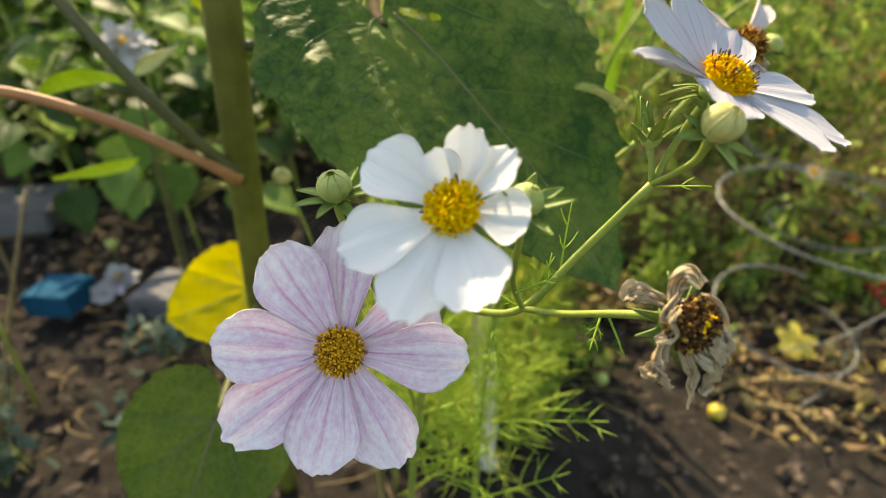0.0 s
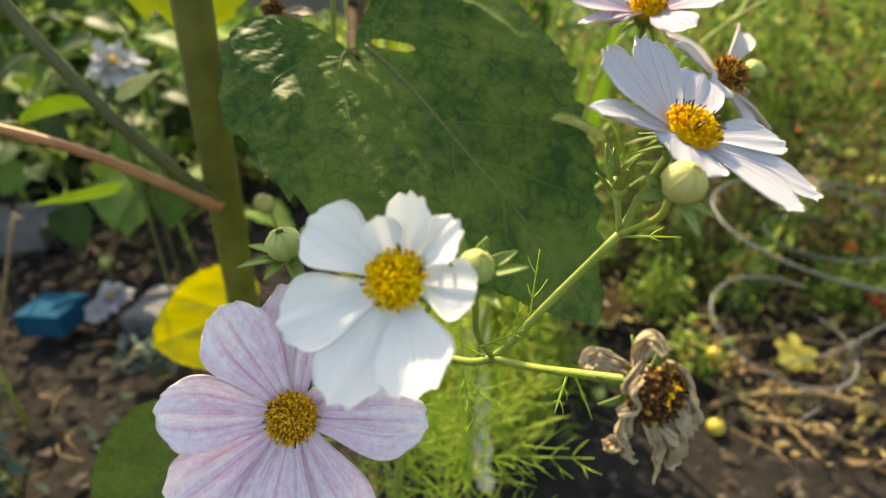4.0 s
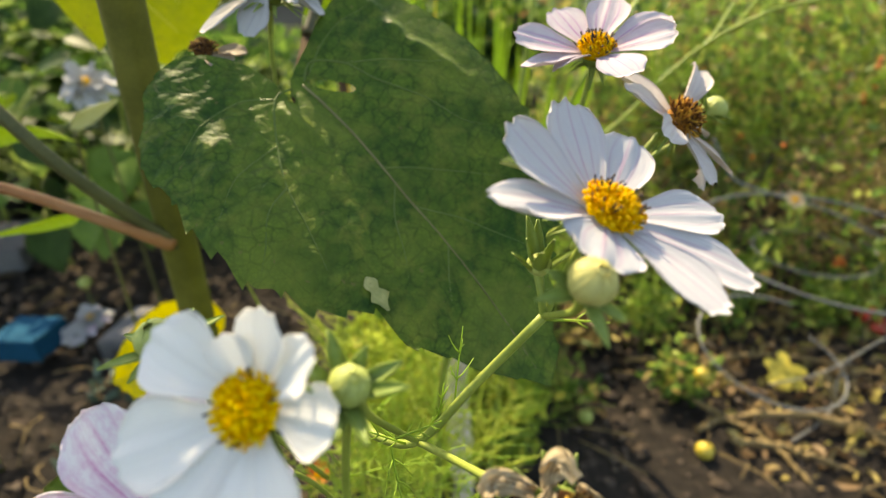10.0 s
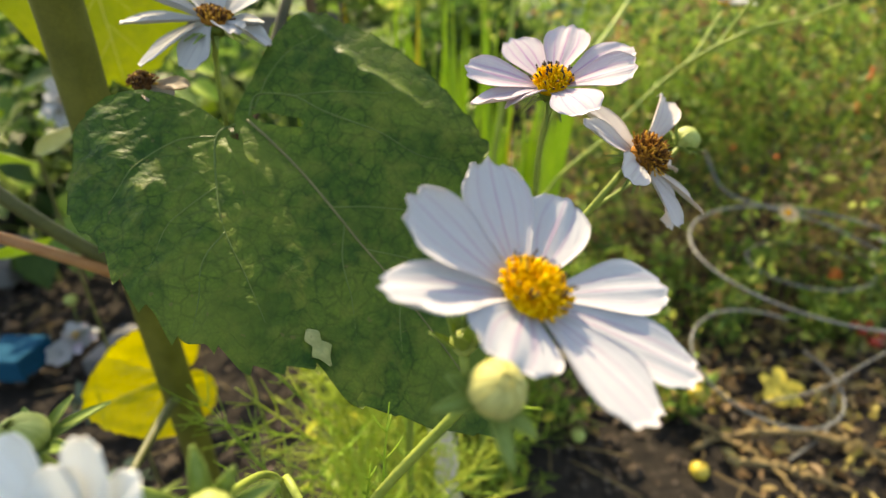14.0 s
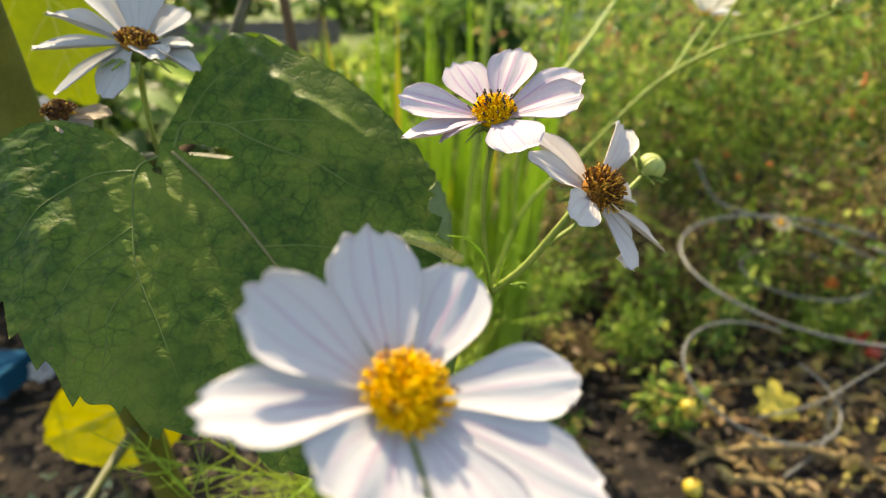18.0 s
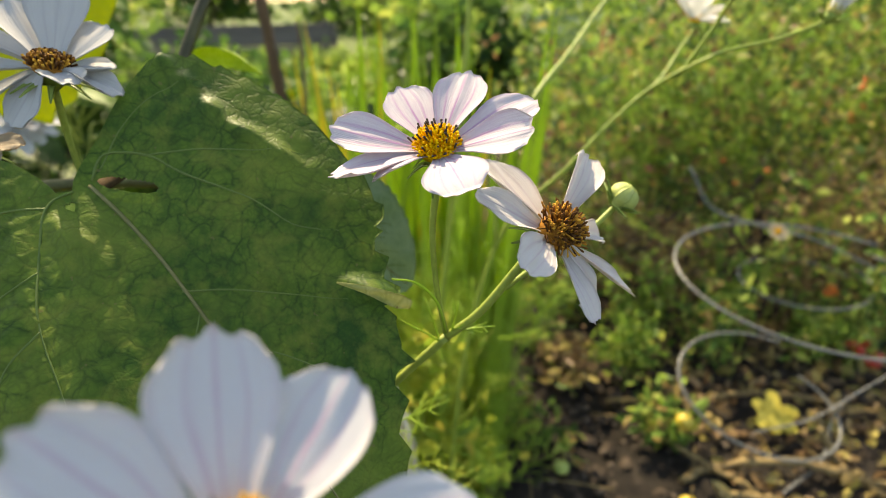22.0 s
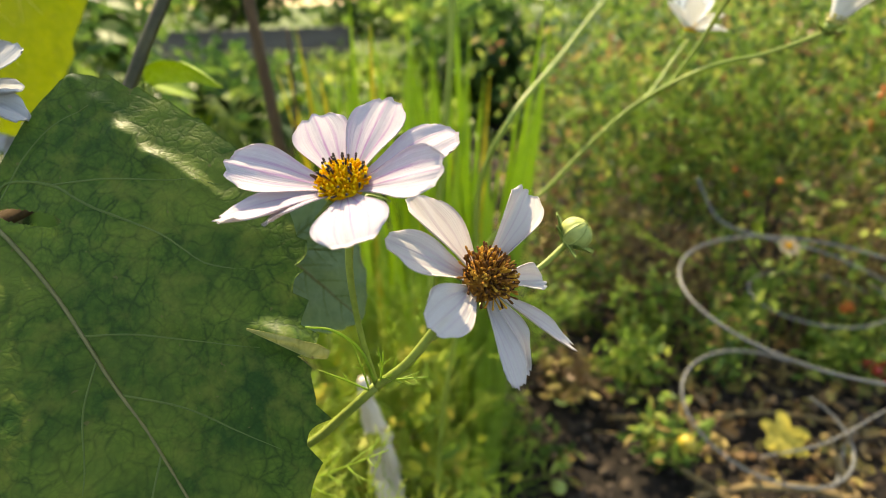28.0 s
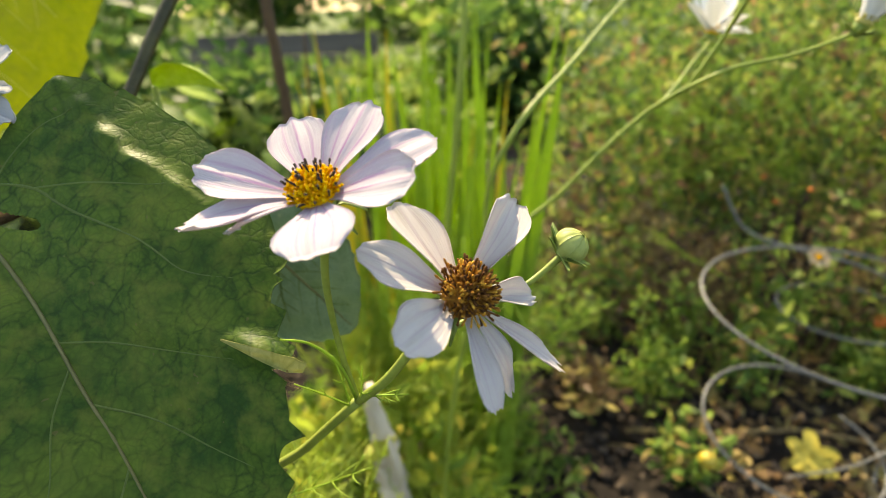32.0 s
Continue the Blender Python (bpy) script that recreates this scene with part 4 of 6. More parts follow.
# ---------------------------------------------------------------- cosmos stems with thread leaves
def thread_leaf(base, way, length, seed, width=0.0006, pairs=6):
    """A finely divided cosmos leaf: a rib with forked threads."""
    rng = np.random.default_rng(seed)
    way = unit(way)
    side = unit(np.cross(way, rng.normal(0, 1, 3)))
    up = np.cross(side, way)
    base = np.asarray(base, dtype=float)
    bend = up * length * rng.uniform(-0.2, 0.25)
    rib = [base, base + way * length * 0.5 + bend * 0.4, base + way * length + bend]
    g = [tube(rib, [width, width * 0.5], 7, 4)]
    c = spline(rib, pairs + 2)
    for k in range(1, pairs + 1):
        for s in (-1, 1):
            L = length * 0.42 * (1 - 0.45 * k / pairs) * rng.uniform(0.6, 1.2)
            d = unit(way * rng.uniform(0.5, 0.9) + s * side * rng.uniform(0.5, 1.0) + up * rng.normal(0, 0.25))
            q = c[k] + d * L * 0.5
            e = c[k] + d * L + way * L * 0.25
            g.append(tube([c[k], q, e], [width * 0.8, width * 0.35], 4, 3))
            if rng.random() < 0.6:
                g.append(tube([q, q + unit(d + s * side * 0.8 + up * rng.normal(0, 0.3)) * L * 0.4], [width * 0.6, width * 0.3], 3, 3))
    return merge(g)


def cosmos_stem(name, label, line, radii, leaves, material=M_STALK):
    top = thing(name, line[0], label, "stem", "cosmos stems")
    part("stem", tube(line, radii, 40, 10, 0.04), material, top)
    for k, (b, w, L, pairs) in enumerate(leaves):
        part("thread_leaf", thread_leaf(b, w, L, 300 + k + len(line) * 7, 0.00042, pairs), M_THREAD, top)
    return top


cosmos_stem("cosmos_main_stem", "slender green cosmos stem with thread-like leaves, forking below flowers", [(-0.030, 0.270, -0.01), (-0.022, 0.235, 0.25), (-0.010, 0.200, 0.43), JOIN_A, (0.016, 0.156, 0.5335), FORK_A, (0.0470, 0.1425, 0.5680), NODE_3],
    [0.0030, 0.0026, 0.0020, 0.0016, 0.0014, 0.0014, 0.0013, 0.0013],
    [((0.0415, 0.1440, 0.5590), (0.05, 0.35, 0.9), 0.024, 2), ((0.0360, 0.1445, 0.5510), (0.35, 0.0, 0.9), 0.014, 2), ((0.0270, 0.1400, 0.5480), (-0.6, -0.2, 0.5), 0.014, 3), ((0.0250, 0.1330, 0.5580), (0.9, 0.1, 0.3), 0.014, 3), ((0.0640, 0.1400, 0.5920), (0.9, -0.3, 0.2), 0.016, 1), ((0.0480, 0.1180, 0.5610), (-0.4, -0.7, -0.5), 0.012, 2), ((0.0490, 0.1165, 0.5625), (0.5, -0.6, -0.7), 0.013, 2),
     ((0.020, 0.156, 0.533), (0.1, -0.4, -0.9), 0.03, 3), ((-0.006, 0.190, 0.47), (0.8, -0.2, 0.4), 0.06, 5), ((-0.010, 0.200, 0.43), (0.9, 0.2, 0.2), 0.07, 6)])
cosmos_stem("cosmos_side_stem", "slender green cosmos stem that forks into two stalks", [(0.040, 0.330, -0.01), (0.036, 0.305, 0.25), (0.038, 0.280, 0.43), (0.054, 0.267, 0.510), (0.0815, 0.2620, 0.5420), FORK_B],
    [0.0030, 0.0026, 0.0020, 0.0017, 0.0017],
    [((0.1015, 0.2588, 0.5640), (-0.55, -0.2, 0.7), 0.024, 1), ((0.1040, 0.2580, 0.5650), (0.25, -0.1, 0.95), 0.022, 2), ((0.1060, 0.2570, 0.5680), (0.6, -0.2, 0.75), 0.018, 2), ((0.1080, 0.2560, 0.5715), (0.95, -0.2, 0.3), 0.014, 2), ((0.1010, 0.2590, 0.5630), (-0.2, 0.1, 0.9), 0.020, 1), ((0.050, 0.268, 0.50), (0.8, 0.0, 0.3), 0.06, 5)])

tendril = thing("loose_thread_leaf", (0.103, 0.258, 0.569), "single curved thread leaf reaching from the fork to the broad leaf", "leaf")
part("thread", tube([(0.103, 0.258, 0.5690), (0.100, 0.255, 0.585), (0.093, 0.252, 0.595), (0.085, 0.250, 0.598)], [0.0006, 0.0005, 0.0003], 20, 5), M_THREAD, tendril)

# ---------------------------------------------------------------- broad leaves
def broad_leaf(parent, O, U, n, outline, height, material, vein_material, teeth=(0.03, 46), quilt=0.0008, grain=210, veins=((0, 0.97), (-42, 0.82), (46, 0.8), (-84, 0.72), (88, 0.72)), nr=22, na=150, vein_r=0.0012, seed=1, label="", name="blade", lines=None, slit=None):
    """Heart-shaped blade: outline gives (angle from the midrib, radius) pairs; height(a, b) bends it."""
    O, U, n = np.asarray(O, dtype=float), unit(U), unit(n)
    U = unit(U - (U @ n) * n)
    V = np.cross(n, U)
    th = np.radians(np.linspace(outline[0][0], outline[-1][0], na))
    R = np.interp(th, np.radians([a for a, _ in outline]), [r for _, r in outline])
    ker = np.ones(3) / 3
    R = np.convolve(np.pad(R, 1, mode="edge"), ker, "valid")
    arc = np.cumsum(np.abs(np.gradient(th)) * R)
    arc = arc / arc[-1]
    saw = (arc * teeth[1] + 0.35 * np.sin(arc * 23 + seed)) % 1.0
    R = R * (1 + teeth[0] * (saw ** 1.4 - 0.5) * (0.6 + 0.4 * np.sin(arc * 17 + seed)))
    rho = np.linspace(0.02, 1, nr)
    vein_dirs = [radians(a) for a, _ in veins]
    marks = np.vstack([spline([(p, q, 0) for p, q in ln], 30)[:, :2] for ln in lines]) if lines else None

    def surf(a, b):
        rr, t = np.hypot(a, b), np.arctan2(b, a)
        if lines:
            near = np.min([np.hypot(a - p, b - q) for p, q in marks], axis=0)
        else:
            near = np.min([np.abs(np.sin(np.clip((t - d), -1.5, 1.5))) * rr for d in vein_dirs], axis=0)
        crease = -(0.0008 if lines else quilt * 1.6) * np.exp(-(near / 0.004) ** 2)
        return height(a, b) + crease + quilt * (sn(a * grain, b * grain, seed) + 0.7 * sn(a * grain * 2, b * grain * 2, seed + 1))

    A, B = rho[:, None] * (R * np.cos(th))[None], rho[:, None] * (R * np.sin(th))[None]
    Hh = surf(A, B)
    P = O + A[..., None] * U + B[..., None] * V + Hh[..., None] * n
    geo = sheet(P, 0.0004)
    if slit:
        # a torn slit: along, across, half length, half width, direction
        c, q = math.cos(radians(slit[4])), math.sin(radians(slit[4]))
        da, db = np.tile(A.ravel(), 2) - slit[0], np.tile(B.ravel(), 2) - slit[1]
        inside = ((da * c + db * q) / slit[2]) ** 4 + ((-da * q + db * c) / slit[3]) ** 2 < 1
        geo = (geo[0], [g for g in geo[1] if not all(inside[i] for i in g)], geo[2])
    blade = part(name, geo, material, parent, label)
    if lines:
        paths = [(spline([(p, q, 0) for p, q in ln], 14)[:, :2].T, k == 0) for k, ln in enumerate(lines)]
    else:
        paths = []
        for deg, reach in veins:
            d = radians(deg)
            Rm = np.interp(d, th, R) * reach
            t = np.linspace(0.0, 1, 14)
            bend = -0.16 * np.sign(deg) * t ** 2 * Rm
            paths.append((np.array([t * Rm * math.cos(d) - bend * math.sin(d), t * Rm * math.sin(d) + bend * math.cos(d)]), deg == 0))
    for (a, b), mid in paths:
        def lift(p, q, up):
            return O + p[:, None] * U + q[:, None] * V + (surf(p, q) + up)[:, None] * n
        vr = vein_r if not lines else vein_r * 0.95 if mid else vein_r * (0.70 if np.hypot(a[0], b[0]) < 0.013 else 0.50)
        part("vein", tube(lift(a, b, vr * 0.30), [vr, vr * 0.75, vr * 0.3], 34, 6), M_MIDRIB if mid and vein_material is M_VEIN else vein_material, blade)
        if vein_r < 0.0007 or lines:
            continue
        whole = np.hypot(a[-1] - a[0], b[-1] - b[0])
        for j, m in enumerate((3, 4, 6, 7, 9, 10)):
            d2 = math.atan2(b[m] - b[m - 1], a[m] - a[m - 1]) + (-1) ** j * radians(44)
            t = np.linspace(0, 1, 8)
            Lb = whole * 0.34 * (1.1 - m / 22)
            a2 = a[m] + t * Lb * math.cos(d2) + t * t * Lb * 0.2
            b2 = b[m] + t * Lb * math.sin(d2)
            ok = np.hypot(a2, b2) < 0.93 * np.interp(np.arctan2(b2, a2), th, R)
            if ok.sum() > 3:
                part("side_vein", tube(lift(a2[ok], b2[ok], vein_r * 0.25), [vein_r * 0.50, vein_r * 0.18], 14, 5), vein_material, blade)
    return blade


sunflower = thing("sunflower_plant", (-0.215, 0.465, -0.01), "tall sunflower with thick ridged stem and large drooping green leaves", "plant")
part("main_stem", tube([(-0.217, 0.468, -0.02), (-0.176, 0.406, 0.30), (-0.1565, 0.376, 0.45), (-0.1435, 0.357, 0.55), (-0.1310, 0.341, 0.65), (-0.118, 0.326, 0.75), (-0.100, 0.335, 1.05)], [0.0130, 0.0128, 0.0122, 0.0118, 0.0114, 0.0110, 0.008], 60, 20, 0.05), M_SUNSTEM, sunflower)
part("petiole", tube([(-0.148, 0.360, 0.505), (-0.156, 0.346, 0.523), (-0.185, 0.326, 0.574), (-0.215, 0.320, 0.627), (-0.245, 0.315, 0.690)], [0.0072, 0.0046, 0.0040, 0.0038, 0.0036], 30, 10, 0.05), M_PETIOLE, sunflower, "olive leaf stalk")
part("petiole", tube([(-0.149, 0.355, 0.506), (-0.163, 0.338, 0.5245), (-0.205, 0.322, 0.5555), (-0.245, 0.310, 0.5755), (-0.285, 0.300, 0.585)], [0.0062, 0.0038, 0.0034, 0.0033, 0.0034], 30, 10, 0.05), M_PETIOLE_RED, sunflower, "salmon pink leaf stalk")
part("petiole", tube([(-0.0240, 0.2650, 0.6170), (-0.027, 0.278, 0.6215), (-0.036, 0.320, 0.620), (-0.0450, 0.385, 0.632), (-0.0450, 0.393, 0.640)], [0.0010, 0.0026, 0.0034, 0.0036, 0.0037], 30, 10, 0.05), M_PETIOLE_BR, sunflower, "brownish lower end of the leaf stalk")
part("petiole", tube([(-0.0450, 0.390, 0.637), (-0.0414, 0.4037, 0.6500), (-0.0357, 0.4216, 0.6710), (-0.0300, 0.4404, 0.6910), (-0.016, 0.480, 0.735), (-0.05, 0.470, 0.82), (-0.112, 0.330, 0.88)], [0.0034, 0.0034, 0.0034, 0.0035, 0.0038, 0.0044, 0.0055], 44, 10, 0.05), M_PETIOLE_DARK, sunflower, "olive leaf stalk")


# puckers added to stand in for sun flecks: along, across, length, width, direction, height
FLECK_PUCKERS = ((0.013, -0.0062, 0.012, 0.0032, 7, 0.0026), (0.070, 0.0345, 0.012, 0.0040, 10, 0.0016), (0.095, 0.0515, 0.010, 0.0042, 26, 0.0050), (-0.0245, 0.0555, 0.005, 0.0034, 12, 0.0030), (-0.0128, 0.0567, 0.005, 0.0036, 8, 0.0030), (0.0030, 0.0565, 0.006, 0.0036, 8, 0.0030), (0.018, 0.0590, 0.009, 0.0032, 20, 0.0030), (0.0330, 0.0640, 0.006, 0.0032, 14, 0.0028),
           (-0.036, -0.033, 0.006, 0.005, -40, 0.0014), (-0.024, -0.038, 0.006, 0.004, -40, 0.0018), (-0.0147, -0.0402, 0.006, 0.004, -20, 0.0016), (0.0010, -0.0415, 0.006, 0.005, 10, 0.0020), (0.0137, -0.047, 0.007, 0.005, 10, 0.0018), (0.042, -0.046, 0.009, 0.005, 10, 0.0011), (0.060, -0.030, 0.009, 0.005, 10, 0.0010))


def big_h(a, b):
    h = base_h(a, b)
    for pa, pb, pl, pw, deg, ph in FLECK_PUCKERS:
        c, s = math.cos(radians(deg)), math.sin(radians(deg))
        x, y = (a - pa) * c + (b - pb) * s, -(a - pa) * s + (b - pb) * c
        h = h + ph * np.exp(-(x / pl) ** 2 - (y / pw) ** 2)
    hang = 1 / (1 + np.exp((b + 0.006) / 0.006))
    return h + (0.00003 + 0.00032 * hang) * (sn(a * 330, b * 330, 3) + 0.7 * sn(a * 700, b * 700, 4)) + 0.0005 * sn(a * 75, b * 75, 6)


def base_h(a, b):
    """One half rises from the midrib; the other hangs, more so towards the stalk."""
    wing = 1 - np.exp(-((b - 0.008) / 0.032) ** 2)
    k = 1 / (1 + np.exp(-(b - 0.008) / 0.003))
    return -0.0105 + 0.010 * a + 0.0150 * wing * (k + (1 - k) * np.clip(7.0 * a - 0.12, -0.55, 0.10)) + 0.04 * np.clip(b - 0.045, 0, 1) + 0.28 * np.minimum(b + 0.042, 0) - 3.6 * np.clip(a - 0.11, 0, 1) ** 2


BIG_RIBS = [[(-0.003, 0.0092), (0.012, 0.0104), (0.032, 0.0106), (0.05, 0.0094), (0.07, 0.0076), (0.09, 0.0068), (0.125, 0.003), (0.16, 0.0)], [(-0.004, 0.011), (-0.01, 0.0195), (0.001, 0.03), (0.0146, 0.0342), (0.0283, 0.0404), (0.042, 0.0463), (0.058, 0.05), (0.07, 0.06)], [(-0.004, 0.004), (-0.003, -0.006), (0.016, -0.02), (0.033, -0.0292), (0.054, -0.0352), (0.072, -0.041)], [(-0.003, -0.006), (-0.01, -0.0162), (-0.0115, -0.0331), (-0.004, -0.052)]]
BIG_SIDES = [[(0.016, -0.02), (0.0165, -0.0296), (0.0195, -0.0441), (0.028, -0.058)], [(0.034, -0.0296), (0.039, -0.0426), (0.0493, -0.0525), (0.056, -0.06)], [(0.0496, 0.0085), (0.0601, 0.0206), (0.0783, 0.035), (0.092, 0.046)], [(0.0733, 0.0076), (0.0894, 0.0187), (0.1087, 0.027), (0.122, 0.033)], [(0.0597, 0.0082), (0.0713, -0.003), (0.0861, -0.0113), (0.098, -0.02)], [(0.0957, 0.0062), (0.106, -0.004), (0.117, -0.013)], [(-0.006, 0.0155), (-0.014, 0.03), (-0.016, 0.046), (-0.01, 0.062)], [(0.001, 0.03), (0.012, 0.044), (0.026, 0.058), (0.038, 0.07)]]
BIG_O = (-0.0242, 0.2603, 0.6300)
BIG_U, BIG_N = (0.6757, -0.4266, -0.6012), (0.2708, -0.6149, 0.7407)
broad_leaf(sunflower, BIG_O, BIG_U, BIG_N, [(-176, 0.010), (-170, 0.024), (-160, 0.041), (-149, 0.053), (-130, 0.0596), (-118, 0.0592), (-109, 0.0634), (-96, 0.0676), (-83, 0.0655), (-68, 0.0744), (-57, 0.080), (-48, 0.0897), (-43, 0.0868), (-36, 0.098), (-28, 0.1015), (-20.5, 0.104), (-19.2, 0.119), (-12.5, 0.132), (-8, 0.146), (-4, 0.156), (1, 0.172), (4, 0.165), (10, 0.146), (14, 0.138), (19, 0.129), (22, 0.130), (26.4, 0.116), (28.5, 0.120), (32, 0.114), (40, 0.105), (44, 0.109), (50, 0.104), (60, 0.0944), (70, 0.088), (77, 0.0835), (88, 0.077), (100, 0.0713), (111, 0.0678), (118, 0.060), (123, 0.044), (127, 0.026), (140, 0.010)],
    big_h, M_LEAF, M_VEIN, teeth=(0.056, 38), seed=3, lines=BIG_RIBS + BIG_SIDES,
    nr=96, na=440, vein_r=0.00080, quilt=0.00005, grain=270, label="large dark green drooping leaf with pale sun flecks and a slit near its stalk", slit=(0.0056, 0.0187, 0.0112, 0.0027, 36.7))


def flat_h(k, c=0.0):
    return lambda a, b: k * b * b + c * a * a


HEART = [(-172, 0.22), (-150, 0.42), (-120, 0.56), (-90, 0.62), (-60, 0.68), (-35, 0.76), (-15, 0.90), (0, 1.0), (15, 0.90), (35, 0.76), (60, 0.68), (90, 0.62), (120, 0.56), (150, 0.42), (172, 0.22)]


def heart(s):
    return [(a, r * s) for a, r in HEART]


broad_leaf(sunflower, (-0.196, 0.436, 0.350), (-0.86, -0.10, -0.30), (0.25, -0.85, 0.45), heart(0.085), flat_h(2.0, -1.2), M_LEAF_YEL, M_VEIN_Y, teeth=(0.05, 26), seed=5, vein_r=0.0008, label="bright yellow fading leaf", name="yellow_leaf")
part("petiole", tube([(-0.158, 0.378, 0.44), (-0.170, 0.41, 0.40), (-0.196, 0.436, 0.351)], [0.005, 0.003, 0.0022], 16, 8), M_PETIOLE_RED, sunflower)
broad_leaf(sunflower, (-0.146, 0.235, 0.384), (-0.30, -0.25, -0.90), (0.20, -0.75, 0.62), heart(0.086), flat_h(1.8, -1.0), M_LEAF_LOW, M_VEIN, teeth=(0.05, 30), seed=6, vein_r=0.0010, label="fresh green lower leaf", name="lower_leaf")
part("petiole", tube([(-0.166, 0.390, 0.37), (-0.152, 0.31, 0.388), (-0.146, 0.235, 0.385)], [0.005, 0.003, 0.0022], 16, 8), M_PETIOLE, sunflower)
broad_leaf(sunflower, (-0.205, 0.505, 0.745), (0.16, -0.30, -0.94), (0.30, -0.90, 0.30), heart(0.142), flat_h(1.0, -0.8), M_LEAF_OLDYEL, M_VEIN_Y, teeth=(0.12, 17), seed=7, vein_r=0.0010, label="glowing yellow leaf behind the stem", name="yellow_leaf")
part("petiole", tube([(-0.115, 0.330, 0.80), (-0.155, 0.42, 0.79), (-0.205, 0.505, 0.746)], [0.005, 0.003, 0.0026], 16, 8), M_PETIOLE, sunflower)
broad_leaf(sunflower, (0.046, 0.345, 0.578), (0.72, -0.10, -0.62), (-0.15, -0.80, 0.55), heart(0.054), flat_h(1.8, -1.0), M_LEAF_GREY, M_VEIN, teeth=(0.05, 26), seed=8, vein_r=0.0008, label="grey-green half hidden leaf", name="hidden_leaf")
part("petiole", tube([(-0.137, 0.349, 0.60), (-0.05, 0.37, 0.595), (0.046, 0.345, 0.578)], [0.004, 0.003, 0.0022], 16, 8), M_PETIOLE, sunflower)
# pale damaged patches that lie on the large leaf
def on_leaf(a, b, up=0.0006):
    u, n = unit(BIG_U), unit(BIG_N)
    u = unit(u - (u @ n) * n)
    return np.asarray(BIG_O) + a * u + b * np.cross(n, u) + (big_h(a, b) + up) * n


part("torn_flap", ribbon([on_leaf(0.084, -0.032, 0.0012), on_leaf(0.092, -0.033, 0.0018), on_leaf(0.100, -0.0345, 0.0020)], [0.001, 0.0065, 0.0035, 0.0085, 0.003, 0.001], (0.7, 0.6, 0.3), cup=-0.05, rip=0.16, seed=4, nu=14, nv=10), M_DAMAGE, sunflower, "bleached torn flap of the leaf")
part("torn_flap", ribbon([on_leaf(0.0845, 0.0460, 0.0008), on_leaf(0.0951, 0.0507, 0.0009), on_leaf(0.1030, 0.0555, 0.0010), on_leaf(0.1080, 0.0590, 0.0010)], [0.0006, 0.0026, 0.0042, 0.0056, 0.0030], (0.5, -0.4, -0.6), cup=0.12, rip=0.10, seed=5, nu=18, nv=8, thick=0.0002), M_DRIED, sunflower, "dried pale leaf edge")


# ---------------------------------------------------------------- plants behind
def leaves_geo(P, size, seed, aspect=0.45, fold=0.25, hang=0.3, up=None):
    """Many small folded leaves: each has six corners and a midrib crease."""
    rng = np.random.default_rng(seed)
    n = len(P)
    d = rng.normal(0, 1, (n, 3)) + np.array([0, 0, -hang])
    if up is not None:
        d = d * 0.5 + np.asarray(up)
    d /= np.linalg.norm(d, axis=1, keepdims=True)
    s = np.cross(d, rng.normal(0, 1, (n, 3)))
    s /= np.linalg.norm(s, axis=1, keepdims=True)
    m = np.cross(d, s)
    L = size * rng.uniform(0.5, 1.3, (n, 1))
    W = L * aspect
    z = m * W * fold
    v = np.stack([P, P + d * L * 0.35 + s * W * 0.5 + z, P + d * L * 0.75 + s * W * 0.38 + z, P + d * L, P + d * L * 0.75 - s * W * 0.38 + z, P + d * L * 0.35 - s * W * 0.5 + z, P + d * L * 0.5], 1).reshape(-1, 3)
    base = np.array([(0, 1, 6), (1, 2, 6), (2, 3, 6), (3, 4, 6), (4, 5, 6), (5, 0, 6)])
    f = (base[None] + 7 * np.arange(n)[:, None, None]).reshape(-1, 3)
    return v, f.tolist(), None


def blob_points(count, C, R, seed, clumps=14, tight=0.30):
    """Points gathered in clumps inside an ellipsoid, so that the outline is uneven and has gaps."""
    rng = np.random.default_rng(seed)
    k = rng.normal(0, 1, (clumps, 3))
    k = k / np.linalg.norm(k, axis=1, keepdims=True) * rng.uniform(0.25, 0.95, (clumps, 1))
    i = rng.integers(0, clumps, count)
    p = k[i] + rng.normal(0, tight, (count, 3))
    p = np.asarray(C) + p * np.asarray(R)
    p[:, 2] = np.abs(p[:, 2] - 0.01) + 0.01
    return p


def bush(name, label, category, C, R, count, size, material, seed, stems=9, stem_material=None, clumps=14, tight=0.3, aspect=0.45, group="", stem_r=0.004):
    rng = np.random.default_rng(seed)
    top = thing(name, (C[0], C[1], 0), label, category, group)
    P = blob_points(count, C, R, seed, clumps, tight)
    part("foliage", leaves_geo(P, size, seed, aspect), material, top, smooth=False)["kind"] = "stuff"
    for k in range(stems):
        e = P[rng.integers(0, count)]
        b = np.array([C[0] + rng.normal(0, R[0] * 0.25), C[1] + rng.normal(0, R[1] * 0.25), -0.02])
        part("stem", tube([b, (b + e) / 2 + rng.normal(0, 0.1 * R[0], 3), e], [stem_r, stem_r * 0.7, stem_r * 0.3], 12, 5), stem_material or M_STALK, top)
    return top


